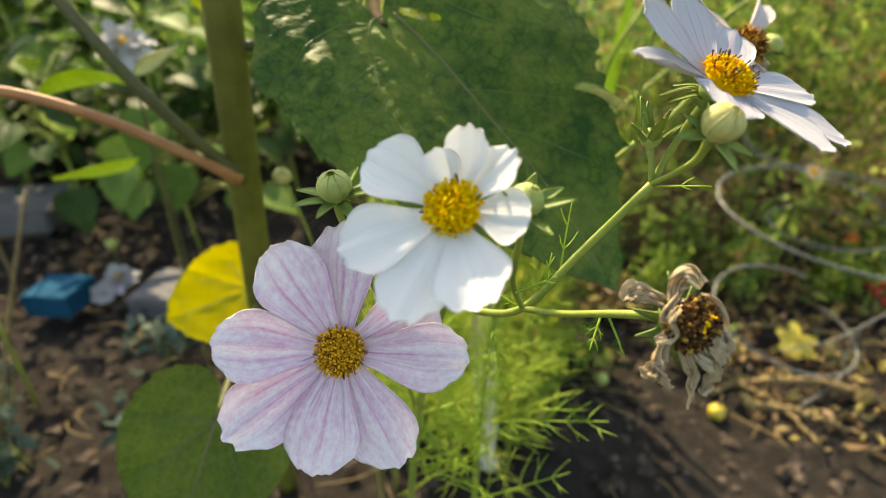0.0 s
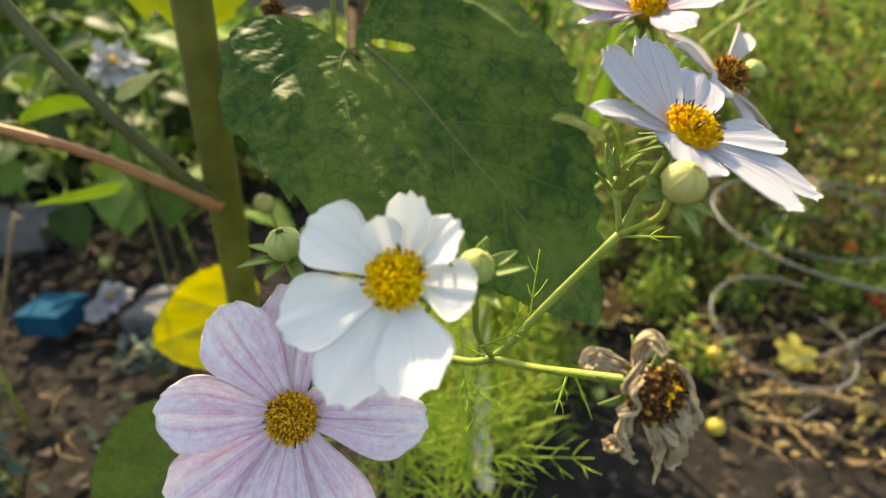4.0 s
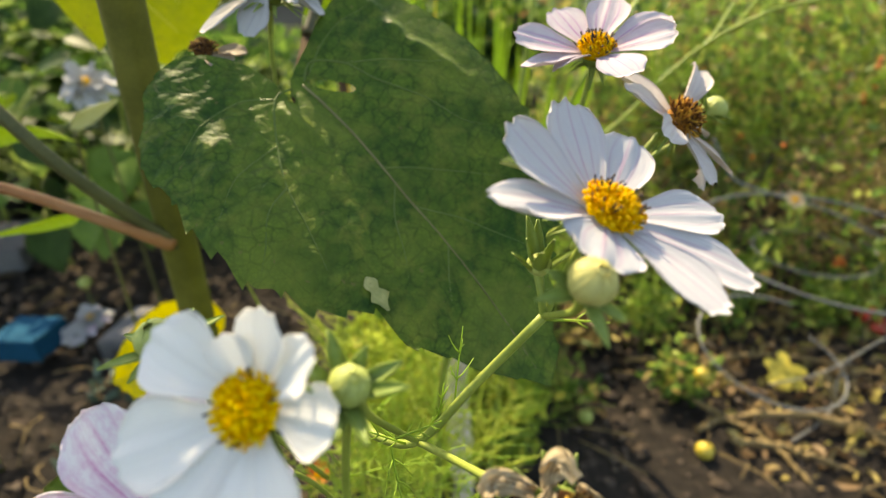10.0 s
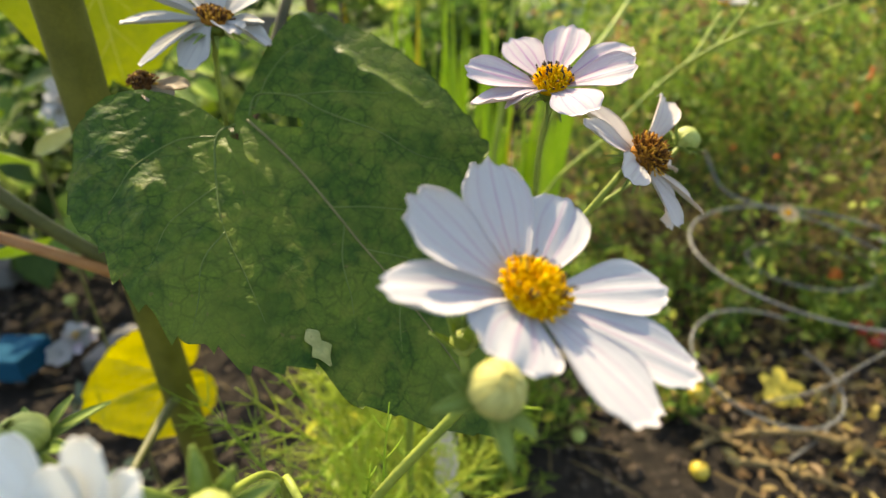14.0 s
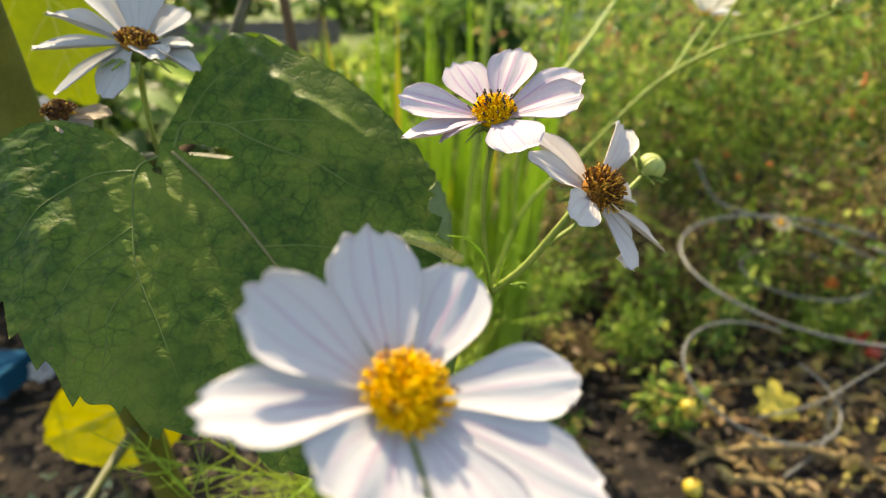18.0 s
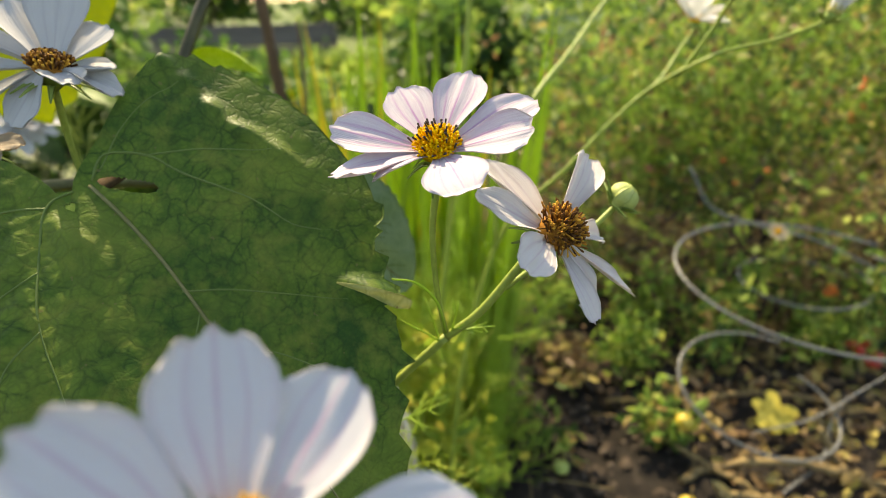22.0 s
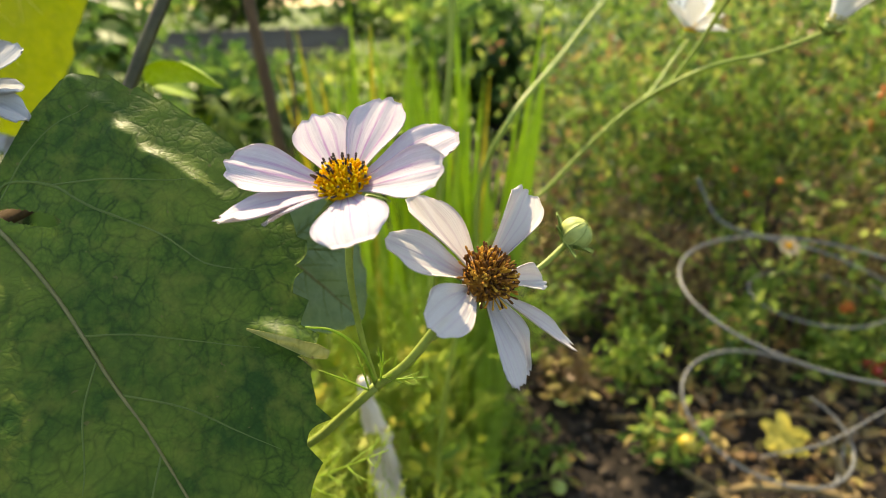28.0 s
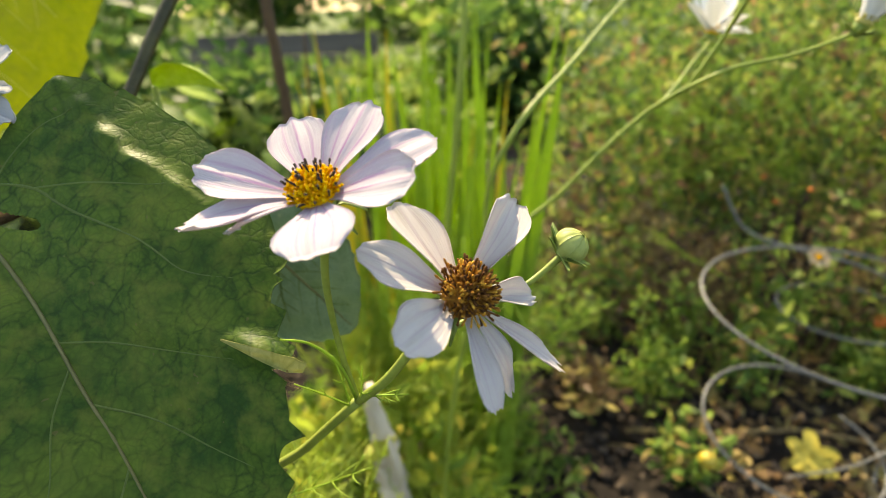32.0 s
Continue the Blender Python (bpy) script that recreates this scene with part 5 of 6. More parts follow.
# fine-leaved, partly dry bed on the side of the hose
BED = [((0.55, 1.45, 0.34), (0.30, 0.30, 0.36), 2600, 0.034, G_BUSH, 1), ((0.95, 1.55, 0.40), (0.32, 0.30, 0.42), 2700, 0.034, G_BUSH, 2), ((1.35, 1.55, 0.45), (0.32, 0.32, 0.46), 2700, 0.036, G_BUSH, 3),
       ((0.75, 2.05, 0.40), (0.40, 0.3, 0.42), 2800, 0.034, G_BRIGHT, 4), ((1.30, 2.20, 0.45), (0.45, 0.35, 0.48), 3000, 0.036, G_BUSH, 5), ((1.95, 2.05, 0.5), (0.45, 0.4, 0.5), 3000, 0.036, G_BUSH, 6),
       ((1.20, 1.10, 0.26), (0.24, 0.20, 0.28), 2400, 0.022, G_DRY, 7), ((0.98, 1.10, 0.17), (0.20, 0.14, 0.17), 1500, 0.020, G_DRY, 8), ((1.75, 1.45, 0.36), (0.3, 0.28, 0.38), 2200, 0.028, G_BUSH, 9), ((0.62, 1.12, 0.12), (0.18, 0.12, 0.13), 1000, 0.020, G_DRY, 10)]
for C, R, cnt, size, m, sd in BED:
    bush("tangled_plant", "tangled fine-leaved plant, green going yellow and brown", "plant", C, R, int(cnt * 1.5), size * 0.82, m, 100 + sd, 10, M_STICK if m is G_DRY else M_STALK, 22, 0.22, 0.42, "tangled bed plants", 0.003)

WEEDS = [(0.30, 0.98, 0.10), (0.42, 1.08, 0.13), (0.36, 1.22, 0.16), (0.52, 0.98, 0.11), (0.24, 1.12, 0.14), (0.33, 0.86, 0.06), (0.44, 0.88, 0.07), (0.62, 0.92, 0.10), (0.28, 1.35, 0.18), (0.74, 1.00, 0.14), (0.24, 0.74, 0.05), (0.52, 1.20, 0.18), (0.86, 0.90, 0.09), (1.0, 0.95, 0.12)]
for k, (x, y, h) in enumerate(WEEDS):
    bush("low_weed", "low straggling weed with small yellow-green leaves", "weed", (x, y, h), (0.07, 0.06, h), 190 + int(h * 900), 0.024, (G_BRIGHT, G_BUSH, G_DRY)[k % 3], 400 + k, 5, M_STALK, 9, 0.28, 0.45, "low weeds", 0.0018)

# loose thread foliage of more cosmos around the path side
def frond_mass(name, label, region, count, length, material, seed, z0=0.0, width=0.0008):
    rng = np.random.default_rng(seed)
    g = []
    for k in range(count):
        b = np.array([rng.uniform(*region[0]), rng.uniform(*region[1]), z0 + rng.uniform(*region[2])])
        g.append(thread_leaf(b, (rng.normal(0, 0.5), rng.normal(0, 0.5), rng.uniform(0.3, 1.0)), length * rng.uniform(0.6, 1.3), seed * 1000 + k, width, 5))
    v, f, _ = merge(g)
    ob = part(name, (v, f, None), material)
    return tagged(ob, label, "foliage", kind="stuff")


frond_mass("feathery_foliage", "feathery yellow-green cosmos foliage close to the soil", ((-0.06, 0.12), (0.50, 0.70), (0.0, 0.30)), 240, 0.10, M_THREAD_Y, 21, width=0.0008)
frond_mass("feathery_foliage", "feathery green cosmos foliage below the flowers", ((-0.03, 0.20), (0.55, 0.80), (0.0, 0.34)), 200, 0.12, M_THREAD, 22, width=0.0009)
frond_mass("feathery_foliage", "thin thread-like green leaves under the large leaf", ((-0.05, 0.05), (0.20, 0.33), (0.30, 0.42)), 46, 0.075, M_THREAD, 23, width=0.0006)
frond_mass("feathery_foliage", "thin thread-like yellow-green leaves under the large leaf", ((-0.03, 0.07), (0.30, 0.40), (0.22, 0.40)), 60, 0.09, M_THREAD_Y, 24, width=0.0008)
frond_mass("feathery_foliage", "loose feathery foliage among the bed plants", ((0.45, 1.5), (1.0, 1.7), (0.1, 0.55)), 140, 0.14, M_THREAD, 25, width=0.0014)

for k, (C, R, cnt, size) in enumerate((((0.02, 0.54, 0.17), (0.07, 0.05, 0.17), 170, 0.032), ((0.12, 0.54, 0.17), (0.06, 0.05, 0.17), 170, 0.032), ((-0.07, 0.58, 0.12), (0.06, 0.06, 0.12), 110, 0.032))):
    bush("lime_weed", "low weed with lime green and yellowing leaves below the flowers", "weed", C, R, cnt, size, G_LIME, 440 + k, 6, M_STALK_Y, 9, 0.3, 0.5, "lime weeds", 0.0018)

# upright sword leaves
def blade_clump():
    rng = np.random.default_rng(31)
    top = thing("sword_leaf_clump", (0.12, 0.70, 0), "clump of upright sword-shaped green leaves, some yellowing", "plant")
    for k in range(110):
        b = np.array([rng.uniform(-0.06, 0.21), rng.uniform(0.68, 0.98), -0.01])
        lean = np.array([np.clip(rng.normal(0.0, 0.03), -0.05, 0.04) + (b[0] - 0.07) * 0.14, np.clip(rng.normal(0, 0.04), -0.05, 0.05), 0])
        H = rng.uniform(0.42, 0.70)
        tip = b + lean + (0, 0, H)
        mid = (b + tip) / 2 + lean * 0.12 + (0, 0, 0.04)
        w = rng.uniform(0.009, 0.018)
        part("sword_leaf", ribbon([b, mid, tip + lean * 0.25], [w * 0.8, w, w * 0.9, w * 0.6, w * 0.06], (1, rng.normal(0, 0.5), 0), turn=rng.uniform(-40, 40), cup=0.12, nu=16, nv=5, thick=0.0006), M_BLADE_Y if rng.random() < 0.15 else M_BLADE, top)


blade_clump()

# a second cosmos with small flowers held high
def far_cosmos():
    base = (0.10, 0.50, -0.01)
    top = thing("cosmos_plant", base, "cosmos plant behind with small white flowers on arching stems", "plant")
    part("stem", tube([base, (0.115, 0.495, 0.30), (0.150, 0.488, 0.490), (0.205, 0.484, 0.560), (0.2510, 0.4810, 0.6118), (0.2827, 0.4460, 0.6443), (0.3200, 0.4440, 0.6535), (0.3510, 0.4430, 0.6645)], [0.0026, 0.0024, 0.0021, 0.0017, 0.0015, 0.0013, 0.0011, 0.0010], 46, 8), M_STALK_Y, top)
    part("stem", tube([(0.2400, 0.4815, 0.600), (0.2750, 0.505, 0.620), (0.3040, 0.538, 0.642), (0.3215, 0.559, 0.6525)], [0.0015, 0.0012, 0.0010], 20, 7), M_STALK_Y, top)
    part("stem", tube([(0.150, 0.488, 0.490), (0.1520, 0.487, 0.560), (0.1746, 0.4856, 0.6116), (0.2150, 0.540, 0.642), (0.2548, 0.602, 0.6716), (0.32, 0.69, 0.72)], [0.0018, 0.0022, 0.0022, 0.0020, 0.0018, 0.0015], 30, 8), M_STALK_Y, top)
    part("stem", tube([(0.2700, 0.460, 0.632), (0.285, 0.452, 0.665), (0.295, 0.445, 0.70)], [0.0016, 0.0014, 0.001], 14, 7), M_STALK_Y, top)
    part("stem", tube([(0.080, 0.55, 0.0), (0.10, 0.56, 0.35), (0.128, 0.57, 0.60), (0.14, 0.58, 0.78)], [0.0035, 0.0032, 0.003, 0.002], 26, 8), M_STALK_Y, top)
    return top


far_cosmos()
flower("small_white_cosmos_flower", "small white cosmos flower seen from its back, held high", (0.3230, 0.5630, 0.6590), (0.12, -0.05, 0.95), [(a, 0.026, 0.015, l, {"cup": 0.2}) for a, l in ((10, 12), (55, 46), (100, 50), (150, 48), (195, 36), (240, 42), (290, 30), (330, 8))], M_WHITE, [(0.3030, 0.537, 0.6410), (0.3150, 0.551, 0.6490), (0.3222, 0.5620, 0.6535)], disc=(0.005, 0.004), florets=50, anthers=0, seed=12)
flower("half_open_cosmos_flower", "half open white cosmos bud with green calyx", (0.3520, 0.4426, 0.6690), (0.30, -0.15, 0.92), [(a, 0.0125, 0.013, 58, {"cup": 0.35, "arch": -0.5}) for a in range(0, 360, 45)], M_WHITE, [(0.3200, 0.4440, 0.6535), (0.3400, 0.4434, 0.6600), (0.3510, 0.4428, 0.6655)], disc=(0.005, 0.003), disc_material=M_BUD_RIPE, florets=30, anthers=0, seed=13, sepal_drop=40)
flower("small_white_cosmos_flower", "small white cosmos flower high above the bed", (0.290, 0.405, 0.7040), (0.1, 0.3, 0.9), [(a, 0.020, 0.013, -4) for a in range(12, 372, 45)], M_WHITE, [(0.285, 0.452, 0.665), (0.287, 0.43, 0.688), (0.290, 0.407, 0.6985)], disc=(0.005, 0.004), florets=40, anthers=0, seed=14)

# old stalks standing behind the large leaf
old = thing("old_stalk", (-0.084, 0.763, -0.01), "dead brown plant stalk standing upright", "stalk")
part("stalk", tube([(-0.084, 0.763, -0.02), (-0.086, 0.763, 0.40), (-0.090, 0.763, 0.56), (-0.096, 0.763, 0.70), (-0.106, 0.768, 0.95)], [0.0085, 0.008, 0.0075, 0.007, 0.004], 40, 9, 0.06, 0.05), M_STICK, old)
part("side_shoot", tube([(-0.086, 0.763, 0.47), (-0.061, 0.758, 0.56), (-0.058, 0.768, 0.66)], [0.003, 0.002, 0.0015], 14, 6), M_STICK, old)
pale = thing("pale_dry_stalk", (0.075, 0.50, -0.01), "pale dry peeling stalk standing in the soil", "stalk")
part("stalk", tube([(0.077, 0.500, -0.02), (0.066, 0.500, 0.10), (0.0566, 0.501, 0.217), (0.051, 0.500, 0.289), (0.042, 0.499, 0.365)], [0.0130, 0.0145, 0.0140, 0.0125, 0.005], 40, 11, 0.12, 0.12), M_PALE, pale)
part("peeling_skin", ribbon([(0.068, 0.490, 0.20), (0.063, 0.485, 0.25), (0.064, 0.481, 0.29), (0.058, 0.483, 0.32)], [0.003, 0.013, 0.010, 0.003], (1, 0.1, 0), cup=0.3, rip=0.25, seed=3, nu=16, nv=7), M_PALE, pale)
LIME_LINE = [(-0.0589, 0.452, 0.6443), (-0.047, 0.449, 0.6515), (-0.028, 0.446, 0.6525), (-0.0083, 0.444, 0.6415)]
lime = thing("lime_leaf_shoot", (-0.06, 0.47, -0.01), "young shoot with a pointed lime green leaf", "plant")
part("stem", tube([(-0.06, 0.47, -0.02), (-0.062, 0.465, 0.35), LIME_LINE[0]], [0.003, 0.0025, 0.0018], 24, 7), M_STALK, lime)
part("leaf", ribbon(LIME_LINE, [0.004, 0.016, 0.021, 0.017, 0.001], (0.1, -0.55, 0.8), cup=0.22, rip=0.03, seed=9, nu=20, nv=9), M_LEAF_LIME, lime)

# ---------------------------------------------------------------- left foliage
def leafy_plant(name, label, base, top_z, leaves, seed, material, size, spread):
    rng = np.random.default_rng(seed)
    t = thing(name, (base[0], base[1], -0.01), label, "plant", "leafy plants")
    part("stem", tube([(base[0], base[1], -0.02), (base[0] + rng.normal(0, 0.02), base[1], top_z * 0.5), (base[0] + rng.normal(0, 0.03), base[1], top_z)], [0.005, 0.004, 0.002], 20, 7), M_STALK, t)
    for k in range(leaves):
        z = top_z * rng.uniform(0.25, 1.05)
        a = rng.uniform(0, 6.28)
        d = np.array([math.cos(a), math.sin(a), 0])
        O = np.array([base[0], base[1], z]) + d * spread * rng.uniform(0.3, 1.0)
        part("petiole", tube([(base[0], base[1], z - 0.05), (O + (base[0], base[1], z)) / 2 + (0, 0, 0.01), O], [0.002, 0.0015, 0.001], 8, 5), M_STALK, t)
        part("leaf", leaf_cheap(O, d + (0, 0, rng.uniform(-0.9, 0.1)), (rng.normal(0, 0.35), rng.normal(-0.2, 0.35), 1), size * rng.uniform(0.6, 1.25), seed * 50 + k), material[rng.integers(0, len(material))], t)
    return t


def leaf_cheap(O, U, n, s, seed):
    O, U, n = np.asarray(O, dtype=float), unit(U), unit(n)
    n = unit(n - (n @ U) * U)
    V = np.cross(n, U)
    nu, nv = 12, 9
    u = np.linspace(0, 1, nu)[:, None] * np.ones((1, nv))
    v = np.ones((nu, 1)) * np.linspace(-1, 1, nv)[None]
    w = np.sin(math.pi * np.clip(u, 0, 1) ** 0.72) * 0.40 * s + 0.001
    w = w * (1 + 0.06 * np.sin(u * 40 + seed))
    x = s * u - 0.10 * s * np.abs(v) * np.sin(math.pi * (1 - u)) * (u < 0.3)
    z = 0.25 * w * np.abs(v) - 0.30 * s * u * u + 0.02 * s * sn(u * 7, v * 5, seed)
    return sheet(O + x[..., None] * U + (w * v)[..., None] * V + z[..., None] * n, 0.0006)


GREENS = [M_LEAF_SHADY, M_LEAF_SHADY, M_LEAF_MID, M_LEAF_SHADY, M_LEAF_MID, M_LEAF_LIME]
for k, (x, y, h, cnt, sz) in enumerate(((-0.62, 1.15, 0.52, 34, 0.095), (-0.95, 1.25, 0.58, 36, 0.095), (-0.45, 1.50, 0.46, 30, 0.10), (-1.25, 1.45, 0.62, 24, 0.13), (-0.78, 1.75, 0.46, 22, 0.13), (-1.55, 1.20, 0.55, 20, 0.12), (-0.25, 1.85, 0.40, 18, 0.12), (-1.15, 2.0, 0.7, 22, 0.14))):
    leafy_plant("leafy_plant", "leafy green vegetable plant with broad sunlit leaves", (x, y), h, cnt, 60 + k, GREENS, sz, 0.20)
for k, (C, R, cnt, m) in enumerate((((-0.85, 1.75, 0.25), (0.6, 0.35, 0.27), 2200, G_DARK), ((-1.7, 1.9, 0.4), (0.6, 0.5, 0.45), 2200, G_DARK), ((-0.2, 2.3, 0.16), (0.5, 0.3, 0.17), 1200, G_BRIGHT), ((-1.1, 2.7, 0.18), (0.8, 0.4, 0.19), 1500, G_DARK))):
    bush("leafy_bush", "dense green bush with small leaves, sun on its top", "bush", C, R, cnt, 0.055, m, 160 + k, 8, None, 18, 0.25, 0.6, "leafy bushes", 0.005)
bright = thing("bright_leaf_shoot", (-0.66, 0.60, -0.01), "thin shoot with a narrow bright green leaf", "plant")
part("stem", tube([(-0.66, 0.60, -0.02), (-0.56, 0.53, 0.42), (-0.44, 0.49, 0.52), (-0.372, 0.478, 0.535)], [0.003, 0.0025, 0.0018], 20, 7), M_STALK, bright)
part("leaf", ribbon([(-0.372, 0.478, 0.535), (-0.335, 0.474, 0.552), (-0.300, 0.472, 0.556), (-0.272, 0.474, 0.545)], [0.004, 0.020, 0.024, 0.016, 0.002], (0.2, -0.6, 0.75), cup=0.15, nu=16, nv=9), M_LEAF_LIME, bright)
part("leaf", ribbon([(-0.395, 0.486, 0.45), (-0.335, 0.49, 0.462), (-0.305, 0.495, 0.470)], [0.004, 0.020, 0.022, 0.002], (0.2, -0.6, 0.75), cup=0.15, nu=14, nv=9), M_LEAF_LIME, bright)

ghost = thing("pale_leaf_shoot", (-0.30, 0.50, -0.01), "thin shoot with one bright pale green pointed leaf", "plant")
part("stem", tube([(-0.30, 0.50, -0.02), (-0.292, 0.492, 0.30), (-0.280, 0.480, 0.50), (-0.2715, 0.472, 0.556)], [0.0016, 0.0014, 0.0012], 20, 7), M_PETIOLE, ghost)
part("leaf", ribbon([(-0.273, 0.472, 0.556), (-0.262, 0.476, 0.567), (-0.250, 0.481, 0.573), (-0.234, 0.486, 0.579)], [0.006, 0.021, 0.020, 0.012, 0.001], (0.2, -0.6, 0.75), cup=0.25, nu=18, nv=9), M_LEAF_WAN, ghost)
tall = thing("pale_double_flower", (-0.52, 0.90, -0.01), "white double flower standing tall among leafy plants", "flower")
TC = np.array([-0.503, 0.862, 0.529])
part("stalk", tube([(-0.52, 0.90, -0.02), (-0.515, 0.89, 0.30), (-0.504, 0.865, 0.520)], [0.0026, 0.0022, 0.002], 16, 7), M_PETIOLE, tall)
part("disc", lathe(TC, (0.1, -0.5, 0.85), [(0.010, -0.004), (0.009, 0.004), (0.004, 0.008)], 14), M_DISC_OLD, tall)
for tier, (cnt, L, lift) in enumerate(((11, 0.042, -18), (9, 0.033, 12), (6, 0.022, 44))):
    for k in range(cnt):
        part("petal", petal_geo(TC, (0.1, -0.5, 0.85), 360 * k / cnt + tier * 14, L * (1 + 0.16 * math.sin(k * 2.3 + tier)), 0.020, lift + 9 * math.sin(k * 3.1 + tier), root=0.006, ripple=3.0, cup=0.3, seed=600 + tier * 20 + k, nu=8, nv=7, droop=0.1), M_WHITE_SHADED, tall)

# ---------------------------------------------------------------- things on the soil
def box_geo(C, size, turn=0.0, bevel=0.004):
    bm = bmesh.new()
    bmesh.ops.create_cube(bm, size=1.0, matrix=Matrix.Translation(C) @ Matrix.Rotation(radians(turn), 4, "Z") @ Matrix.Diagonal((*size, 1)))
    bmesh.ops.bevel(bm, geom=bm.edges[:], offset=bevel, segments=2, affect="EDGES")
    bm.verts.index_update()
    v, f = [tuple(q.co) for q in bm.verts], [tuple(w.index for w in q.verts) for q in bm.faces]
    bm.free()
    return v, f, None


tagged(part("concrete_slab", box_geo((-0.585, 0.920, 0.004), (0.12, 0.13, 0.05), -8, 0.005), M_CONCRETE, smooth=False), "small grey concrete slab half sunk in soil", "slab", "concrete slabs")
tagged(part("concrete_slab", box_geo((-1.20, 1.27, 0.03), (0.30, 0.22, 0.06), 14, 0.006), M_CONCRETE, smooth=False), "grey concrete slab lying at the bed's edge", "slab", "concrete slabs")
TX, TY = -0.792, 0.880
crate = thing("blue_tray", (TX, TY, 0.0), "small blue plastic tray standing on the soil", "tray")
part("floor", box_geo((TX, TY, 0.006), (0.094, 0.084, 0.006), -4, 0.002), M_BLUE, crate, smooth=False)
for dx, dy, sx, sy in ((0, -0.041, 0.094, 0.005), (0, 0.041, 0.094, 0.005), (-0.0455, 0, 0.005, 0.084), (0.0455, 0, 0.005, 0.084)):
    part("side", box_geo((TX + dx, TY + dy, 0.024), (sx, sy, 0.046), -4, 0.0015), M_BLUE, crate, smooth=False)
part("lid", box_geo((TX, TY, 0.049), (0.097, 0.087, 0.005), -4, 0.002), M_BLUE, crate, smooth=False)
pot = thing("black_pot", (-1.25, 1.58, 0.0), "empty black plastic plant pot on the soil", "plant pot")
part("body", lathe((-1.25, 1.58, 0), (0, 0, 1), [(0.075, 0.0), (0.095, 0.14), (0.104, 0.142), (0.104, 0.165), (0.096, 0.165), (0.088, 0.14), (0.07, 0.02)], 28), M_BLACK, pot)

zin = thing("pale_double_flower", (-0.760, 0.985, -0.01), "low double flower with layered pale pink petals", "flower")
ZC = np.array([-0.706, 0.945, 0.030])
part("stalk", tube([(-0.738, 0.985, -0.02), (-0.726, 0.968, 0.012), (-0.708, 0.948, 0.025)], [0.003, 0.0025, 0.002], 12, 7), M_STALK, zin)
part("disc", lathe(ZC, (0.0, -0.3, 0.95), [(0.010, -0.004), (0.009, 0.004), (0.004, 0.008)], 14), M_DISC_OLD, zin)
for ring, (cnt, L, lift) in enumerate(((11, 0.037, -10), (9, 0.029, 14), (7, 0.021, 44))):
    for k in range(cnt):
        part("petal", petal_geo(ZC, (0.0, -0.3, 0.95), 360 * k / cnt + ring * 14, L * (1 + 0.16 * math.sin(k * 2.3 + ring)), 0.020, lift + 7 * math.sin(k * 3.1 + ring), root=0.006, ripple=3.0, cup=0.3, seed=500 + ring * 20 + k, nu=8, nv=7, droop=0.1), M_PINK if ring == 0 and k % 3 == 0 else M_WHITE_SHADED, zin)
bud("zinnia_bud", "round yellow-green bud beside the double flower", (-0.743, 1.01, 0.079), (0, -0.3, 0.95), 0.012, [(-0.740, 1.0, -0.01), (-0.741, 1.005, 0.03), (-0.743, 1.01, 0.068)], M_BUD, seed=9, sepals=5, group="")
zin2 = thing("pale_double_flower", (-0.745, 0.925, -0.01), "small pale double flower close to the soil", "flower")
ZD = np.array([-0.720, 0.905, 0.014])
part("stalk", tube([(-0.723, 0.912, -0.02), (-0.722, 0.909, 0.004), (-0.720, 0.906, 0.011)], [0.003, 0.0025, 0.002], 10, 7), M_STALK, zin2)
for k in range(11):
    part("petal", petal_geo(ZD, (0.1, -0.7, 0.7), 360 * k / 11, 0.026, 0.015, 10 + 14 * (k % 2), root=0.003, seed=560 + k, nu=8, nv=7), M_WHITE_SHADED, zin2)
for k, (x, y, h) in enumerate(((-0.70, 0.55, 0.10), (-0.62, 0.48, 0.12), (-0.78, 0.62, 0.09), (-0.42, 0.55, 0.10), (-0.52, 0.72, 0.07), (-0.95, 0.75, 0.10))):
    bush("seedling", "small grey-green seedling on bare soil", "plant", (x, y, h * 0.6), (0.05, 0.05, h * 0.6), 70, 0.030, G_SEEDLING, 210 + k, 4, None, 6, 0.3, 0.5, "seedlings", 0.0015)
for k, (x, y, z, tx, ty) in enumerate(((-0.93, 0.93, 0.26, -0.93, 0.95), (-0.66, 0.50, 0.36, -0.58, 0.66))):
    tagged(part("thin_cane", tube([(x, y, -0.02), ((x + tx) / 2, (y + ty) / 2, z / 2), (tx, ty, z)], [0.0035, 0.003, 0.0025], 12, 6), M_STRAW), "thin dry cane stuck in the soil", "cane", "canes")

# ---------------------------------------------------------------- loose coil of hose
def coil(pts, r, name="loop"):
    part(name, tube(pts, [r, r], 90, 10), M_HOSE, hose)


def ring(C, rx, ry, tilt_x, tilt_y, a0, a1, rise=0.0, count=28):
    out = []
    for s in np.linspace(0, 1, count):
        a = radians(a0 + (a1 - a0) * s)
        x, y = rx * math.cos(a), ry * math.sin(a)
        out.append((C[0] + x, C[1] + y, C[2] + x * tilt_x + y * tilt_y + rise * s))
    return out


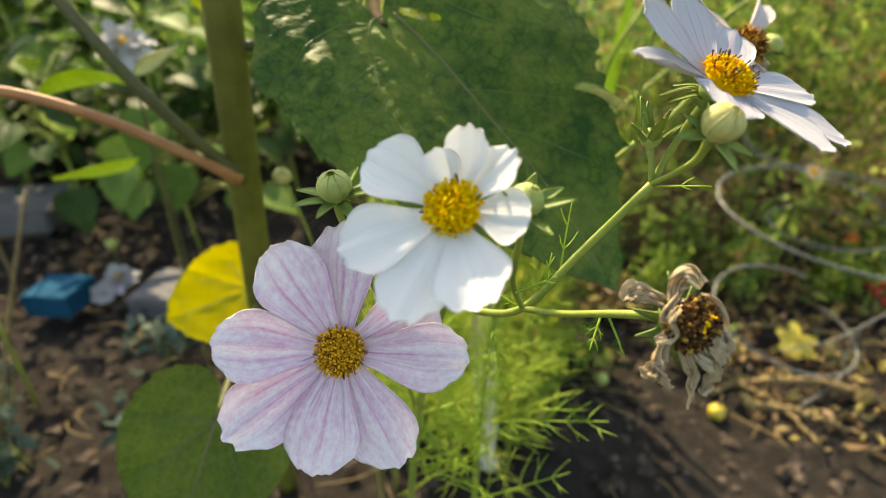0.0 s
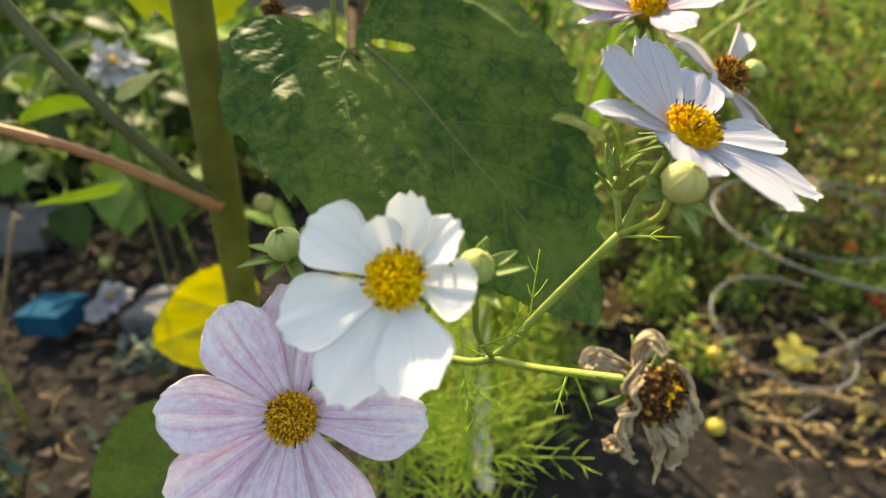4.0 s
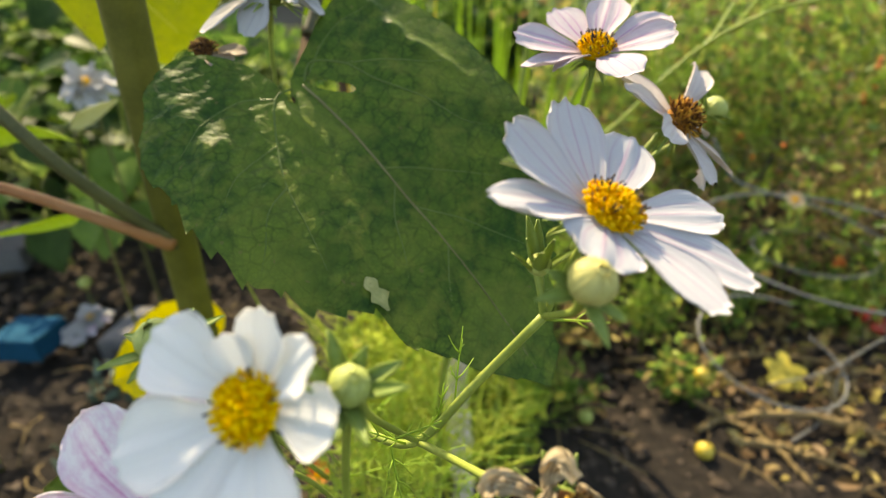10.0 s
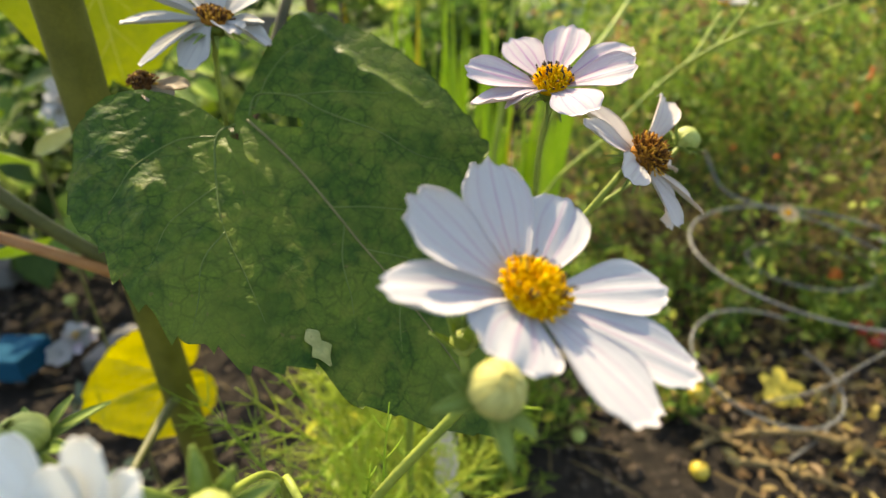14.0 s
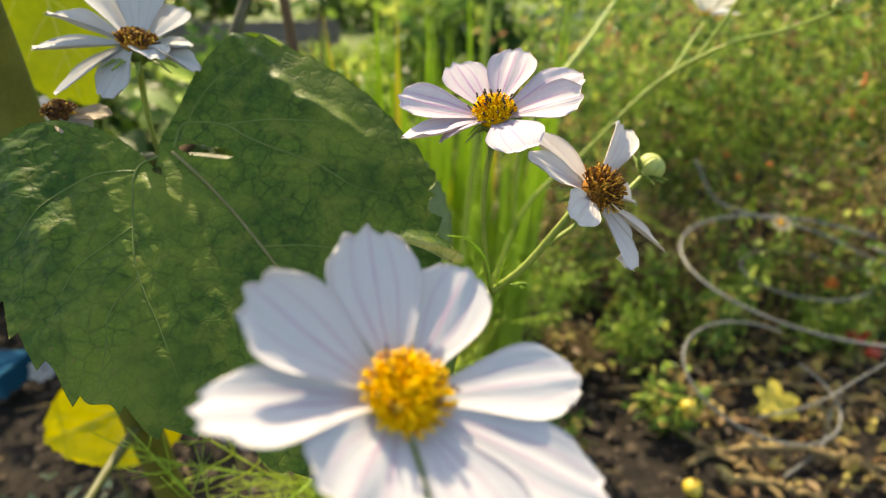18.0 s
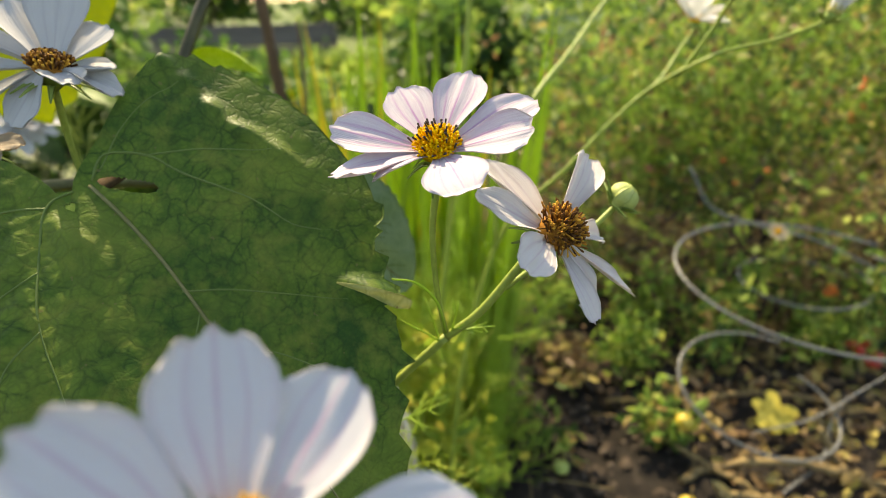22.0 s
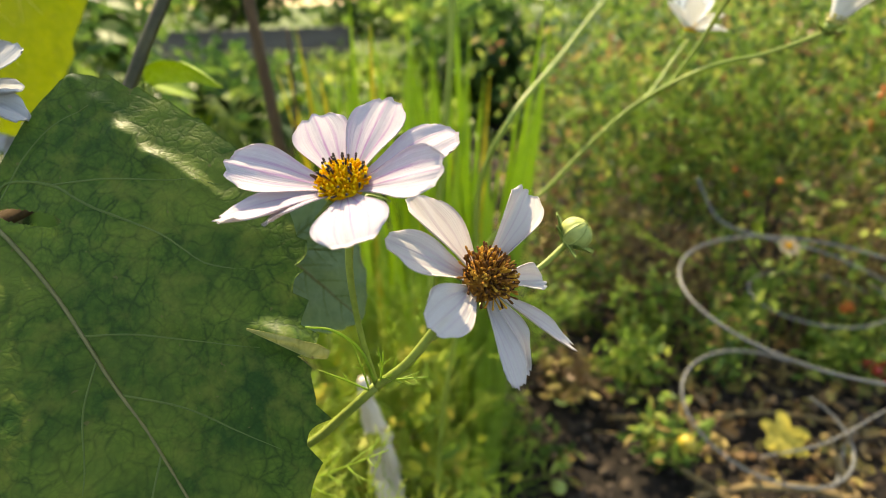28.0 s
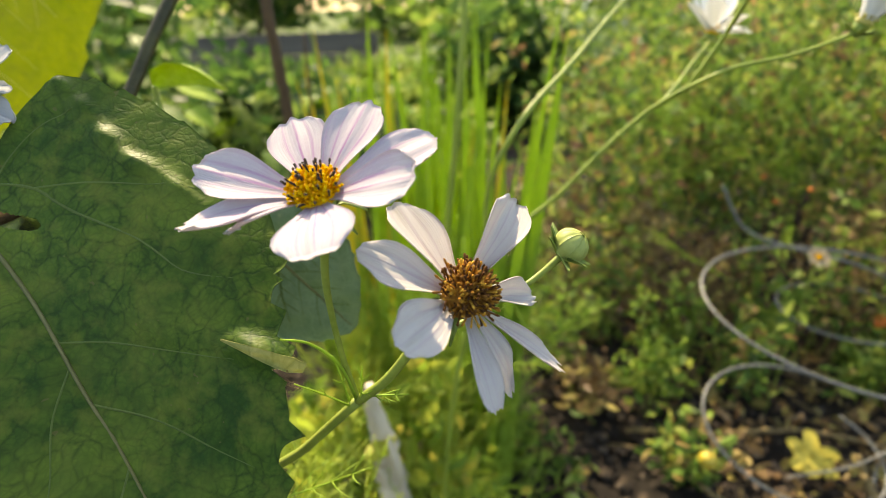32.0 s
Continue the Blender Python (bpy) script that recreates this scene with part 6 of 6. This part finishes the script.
hose = thing("garden_hose", (0.66, 0.70, 0.02), "loosely coiled thin grey hose standing in loops among plants", "hose")
coil(ring((0.672, 0.750, 0.292), 0.213, 0.150, -0.10, 0.16, 40, 400, -0.02), 0.0022)
coil(ring((0.590, 0.690, 0.140), 0.128, 0.085, -0.18, 0.45, 60, 400, -0.04), 0.0020)
coil(ring((0.800, 0.930, 0.165), 0.120, 0.085, -0.05, 0.15, 20, 380, 0.02), 0.0019)
coil([(0.700, 0.665, 0.115), (0.720, 0.690, 0.060), (0.690, 0.650, 0.020), (0.60, 0.60, 0.012)], 0.0020, "tail")
coil([(0.520, 0.900, 0.42), (0.560, 0.880, 0.355), (0.640, 0.870, 0.325), (0.760, 0.885, 0.285), (0.900, 0.86, 0.220), (1.05, 0.80, 0.15)], 0.0021, "tail")
coil([(0.560, 0.640, 0.095), (0.640, 0.640, 0.120), (0.720, 0.66, 0.155), (0.84, 0.70, 0.19), (1.0, 0.78, 0.17)], 0.0013, "tail")

# ---------------------------------------------------------------- withered vines and fruit on the soil
def vine(pts, r, seed):
    top = thing("dry_vine", pts[0], "dry straw-coloured vine trailing over the soil", "vine", "dry vines")
    part("vine_stem", tube(pts, [r * 0.85, r, r * 0.6], 46, 7, 0.1, 0.3, seed), M_STRAW, top)


vine([(0.46, 0.625, 0.012), (0.52, 0.650, 0.014), (0.64, 0.640, 0.03), (0.76, 0.605, 0.014), (0.92, 0.56, 0.012)], 0.0065, 1)
vine([(0.700, 0.700, 0.07), (0.708, 0.672, 0.035), (0.716, 0.640, 0.012), (0.75, 0.58, 0.012)], 0.007, 2)
vine([(0.45, 0.72, 0.02), (0.50, 0.66, 0.02), (0.56, 0.60, 0.014), (0.58, 0.52, 0.012)], 0.005, 3)
vine([(0.50, 0.60, 0.02), (0.58, 0.585, 0.016), (0.66, 0.54, 0.012)], 0.0055, 4)
vine([(0.40, 0.80, 0.015), (0.55, 0.78, 0.03), (0.70, 0.80, 0.02), (0.88, 0.74, 0.015)], 0.005, 5)
def litter(count, region, size, seed):
    rng = np.random.default_rng(seed)
    P = np.stack([rng.uniform(*region[:2], count), rng.uniform(*region[2:], count), rng.uniform(0.004, 0.022, count)], 1)
    return leaves_geo(P, size, seed, 0.5, 0.3, 0.0, (0, 0, 0.1))


tagged(part("leaf_litter", litter(900, (0.50, 1.3, 0.50, 1.05), 0.030, 77), G_DRY, smooth=False), "dry brown and yellow fallen leaves on the soil", "leaf litter", kind="stuff")
yp = thing("yellow_leaf_plant", (0.650, 0.755, -0.01), "low dying plant with lobed bright yellow leaves", "plant")
part("stem", tube([(0.650, 0.755, -0.02), (0.652, 0.740, 0.02), (0.656, 0.725, 0.039)], [0.003, 0.003, 0.002], 10, 6), M_STRAW, yp)
LOBED = [(-170, 0.3), (-140, 0.8), (-115, 0.9), (-95, 0.45), (-72, 0.95), (-50, 0.85), (-30, 0.45), (-14, 0.95), (0, 1.05), (14, 0.95), (30, 0.45), (50, 0.85), (72, 0.95), (95, 0.45), (115, 0.9), (140, 0.8), (170, 0.3)]
for O, U, s, q in (((0.656, 0.725, 0.040), (0.25, 0.7, 0.6), 0.044, 1), ((0.646, 0.720, 0.040), (-0.8, -0.2, -0.2), 0.026, 2), ((0.660, 0.718, 0.038), (0.5, -0.6, -0.5), 0.028, 3)):
    broad_leaf(yp, O, U, (0.0, -0.55, 0.83), [(a, r * s) for a, r in LOBED], flat_h(3.0, -2.0), M_LEAF_PALE, M_VEIN_Y, teeth=(0.02, 20), seed=q, nr=10, na=70, vein_r=0.0006, veins=((0, 0.9), (60, 0.8), (-60, 0.8)))
for k, (x, y, z, r) in enumerate(((0.469, 0.669, 0.092, 0.0125), (0.452, 0.585, 0.013, 0.0140), (0.285, 0.660, 0.012, 0.0120))):
    f = thing("yellow_fruit", (x, y, z - r), "small round yellow fruit on a withered plant", "fruit", "yellow fruits")
    part("flesh", lathe((x, y, z), (0.1, -0.3, 0.9), [(r * 0.2, -r * 0.95), (r * 0.7, -r * 0.72), (r, 0), (r * 0.72, r * 0.7), (r * 0.2, r * 0.92)], 16, 5, 0.04), M_YFRUIT if k < 2 else M_BUD, f)
    part("stalk", tube([(x, y, z + r * 0.85), (x + 0.006, y + 0.01, z + r + 0.015)], [0.0015, 0.001], 5, 5), M_STRAW, f)
bush("fruiting_plant", "small withered plant carrying round yellow fruits", "plant", (0.470, 0.72, 0.06), (0.055, 0.05, 0.07), 170, 0.026, G_BUSH, 230, 6, M_STALK, 8, 0.3, 0.5, "", 0.002)


def cluster(name, label, C, count, r, material, spread, seed, group):
    rng = np.random.default_rng(seed)
    t = thing(name, C, label, "berries", group)
    for k in range(count):
        q = np.asarray(C) + rng.normal(0, spread, 3)
        part("berry", lathe(q, (0, -0.2, 1), [(r * 0.25, -r * 0.9), (r * 0.8, -r * 0.6), (r, 0), (r * 0.75, r * 0.65), (r * 0.2, r * 0.92)], 12), material, t)
        part("stalk", tube([q + (0, 0, r * 0.8), q + (rng.normal(0, 0.01), 0.012, r + 0.03)], [0.001, 0.0008], 4, 4), M_STALK, t)


cluster("orange_blossoms", "cluster of small orange blossoms in the tangled bed", (0.885, 0.955, 0.135), 4, 0.008, M_ORANGE, 0.010, 1, "orange clusters")
cluster("orange_blossoms", "cluster of small orange blossoms high in the bed", (0.850, 1.012, 0.524), 3, 0.0048, M_ORANGE, 0.010, 2, "orange clusters")
cluster("orange_blossoms", "cluster of small orange blossoms in the tangled bed", (0.70, 1.05, 0.365), 3, 0.0048, M_ORANGE, 0.014, 3, "orange clusters")
cluster("orange_blossoms", "cluster of small orange blossoms in the tangled bed", (1.05, 1.22, 0.42), 3, 0.0048, M_ORANGE, 0.014, 4, "orange clusters")
cluster("red_fruits", "cluster of small red fruits close to the soil", (0.890, 0.835, 0.075), 6, 0.010, M_RED, 0.016, 5, "red clusters")
for C in ((0.885, 0.955, 0.0), (0.89, 0.835, 0.0), (0.85, 1.012, 0.0), (0.70, 1.05, 0.0)):
    bush("fruiting_stalk", "thin leafy stalk bearing small fruits", "plant", (C[0], C[1] + 0.03, 0.16), (0.05, 0.04, 0.17), 110, 0.024, G_BUSH, int(C[0] * 900), 5, M_STALK, 8, 0.3, 0.5, "fruiting stalks", 0.002)
W1 = (0.635, 0.815, 0.338)
flower("pale_bed_flower", "small pale flower head caught among the hose loops", W1, (0, -0.6, 0.7), [(a, 0.016, 0.010, 8) for a in range(0, 360, 51)], M_DRY, [(0.66, 0.86, 0.0), (0.65, 0.84, 0.2), (0.637, 0.819, 0.330)], disc=(0.004, 0.003), florets=30, anthers=0, seed=15, group="bed flowers")

# ---------------------------------------------------------------- far plots
def plank_bed(name, label, x0, x1, y, z0, boards, bh, seed):
    rng = np.random.default_rng(seed)
    t = thing(name, ((x0 + x1) / 2, y, 0), label, "raised bed", "raised beds")
    for k in range(boards):
        part("board", box_geo(((x0 + x1) / 2, y + rng.normal(0, 0.006), z0 + bh * (k + 0.5)), (x1 - x0, 0.04, bh - 0.008), rng.normal(0, 0.2), 0.006), M_TIMBER, t, smooth=False)
    for x in np.linspace(x0 + 0.1, x1 - 0.1, 4):
        part("post", box_geo((x, y - 0.05, z0 + bh * boards / 2), (0.06, 0.05, bh * boards + 0.06), 0, 0.006), M_TIMBER, t, smooth=False)


plank_bed("raised_bed", "weathered grey timber raised bed at a far plot", -5.2, -0.9, 6.0, 0.0, 2, 0.22, 1)
plank_bed("raised_bed", "weathered grey timber raised bed at a far plot", 0.2, 2.4, 5.4, 0.0, 2, 0.21, 2)
FAR = [((0.35, 3.3, 0.30), (0.42, 0.3, 0.32), 1500, 0.11, G_DARK), ((-0.35, 3.5, 0.12), (0.4, 0.3, 0.13), 800, 0.09, G_BRIGHT), ((0.95, 3.4, 0.2), (0.35, 0.25, 0.2), 1000, 0.13, G_BLUE), ((1.7, 3.2, 0.45), (0.6, 0.4, 0.45), 1800, 0.08, G_BUSH), ((2.6, 3.2, 0.55), (0.6, 0.5, 0.55), 1800, 0.08, G_BRIGHT),
       ((-1.6, 4.2, 0.16), (0.7, 0.4, 0.16), 900, 0.10, G_DARK), ((-2.6, 4.0, 0.5), (0.7, 0.5, 0.5), 1400, 0.10, G_DARK), ((0.1, 4.6, 0.35), (0.5, 0.3, 0.35), 1200, 0.11, G_BRIGHT), ((1.1, 4.7, 0.22), (0.5, 0.3, 0.22), 900, 0.15, G_BLUE), ((-0.9, 5.2, 0.12), (0.6, 0.3, 0.12), 600, 0.08, G_BRIGHT), ((2.4, 5.0, 0.6), (0.8, 0.5, 0.6), 1500, 0.12, G_DARK)]
for k, (C, R, cnt, size, m) in enumerate(FAR):
    bush("far_vegetable", "broad-leaved vegetable plants in a far plot", "plant", C, R, cnt, size, m, 260 + k, 6, None, 14, 0.28, 0.6, "far plot plants", 0.008)
for k, x in enumerate(np.arange(-14, 15, 2.4)):
    bush("far_shrub", "tall green shrub along the far edge of the garden", "shrub", (x + 0.5 * math.sin(k * 3), 12 + 1.2 * math.sin(k * 1.7), 1.0), (1.6, 0.9, 1.2), 1500, 0.24, G_DARK if k % 3 else G_BRIGHT, 300 + k, 6, M_STICK, 18, 0.28, 0.6, "far shrubs", 0.03)
chair = thing("metal_trestle", (1.55, 6.6, 0), "light metal trestle standing at a far plot", "trestle")
part("rail", tube([(1.35, 6.6, 0.0), (1.37, 6.6, 0.55), (1.45, 6.6, 0.68), (1.75, 6.6, 0.68), (1.83, 6.6, 0.55), (1.85, 6.6, 0.0)], [0.02, 0.02], 40, 8), M_METAL, chair)
part("bar", tube([(1.37, 6.6, 0.4), (1.83, 6.6, 0.4)], [0.014, 0.014], 6, 8), M_METAL, chair)

OC = (-0.0680, 0.3360, 0.2890)
flower("small_orange_flower", "small ruffled orange flower low among thread leaves", OC, (0.0, -0.5, 0.85), [(a, 0.0105, 0.0060, 14 + 18 * (a % 2), {"ripple": 2.0}) for a in range(0, 360, 33)], M_ORANGE, [(-0.060, 0.37, -0.01), (-0.064, 0.36, 0.15), (-0.0680, 0.3395, 0.2830)], disc=(0.003, 0.002), florets=30, anthers=0, seed=19, group="", sepals=5, sepal_len=0.006)
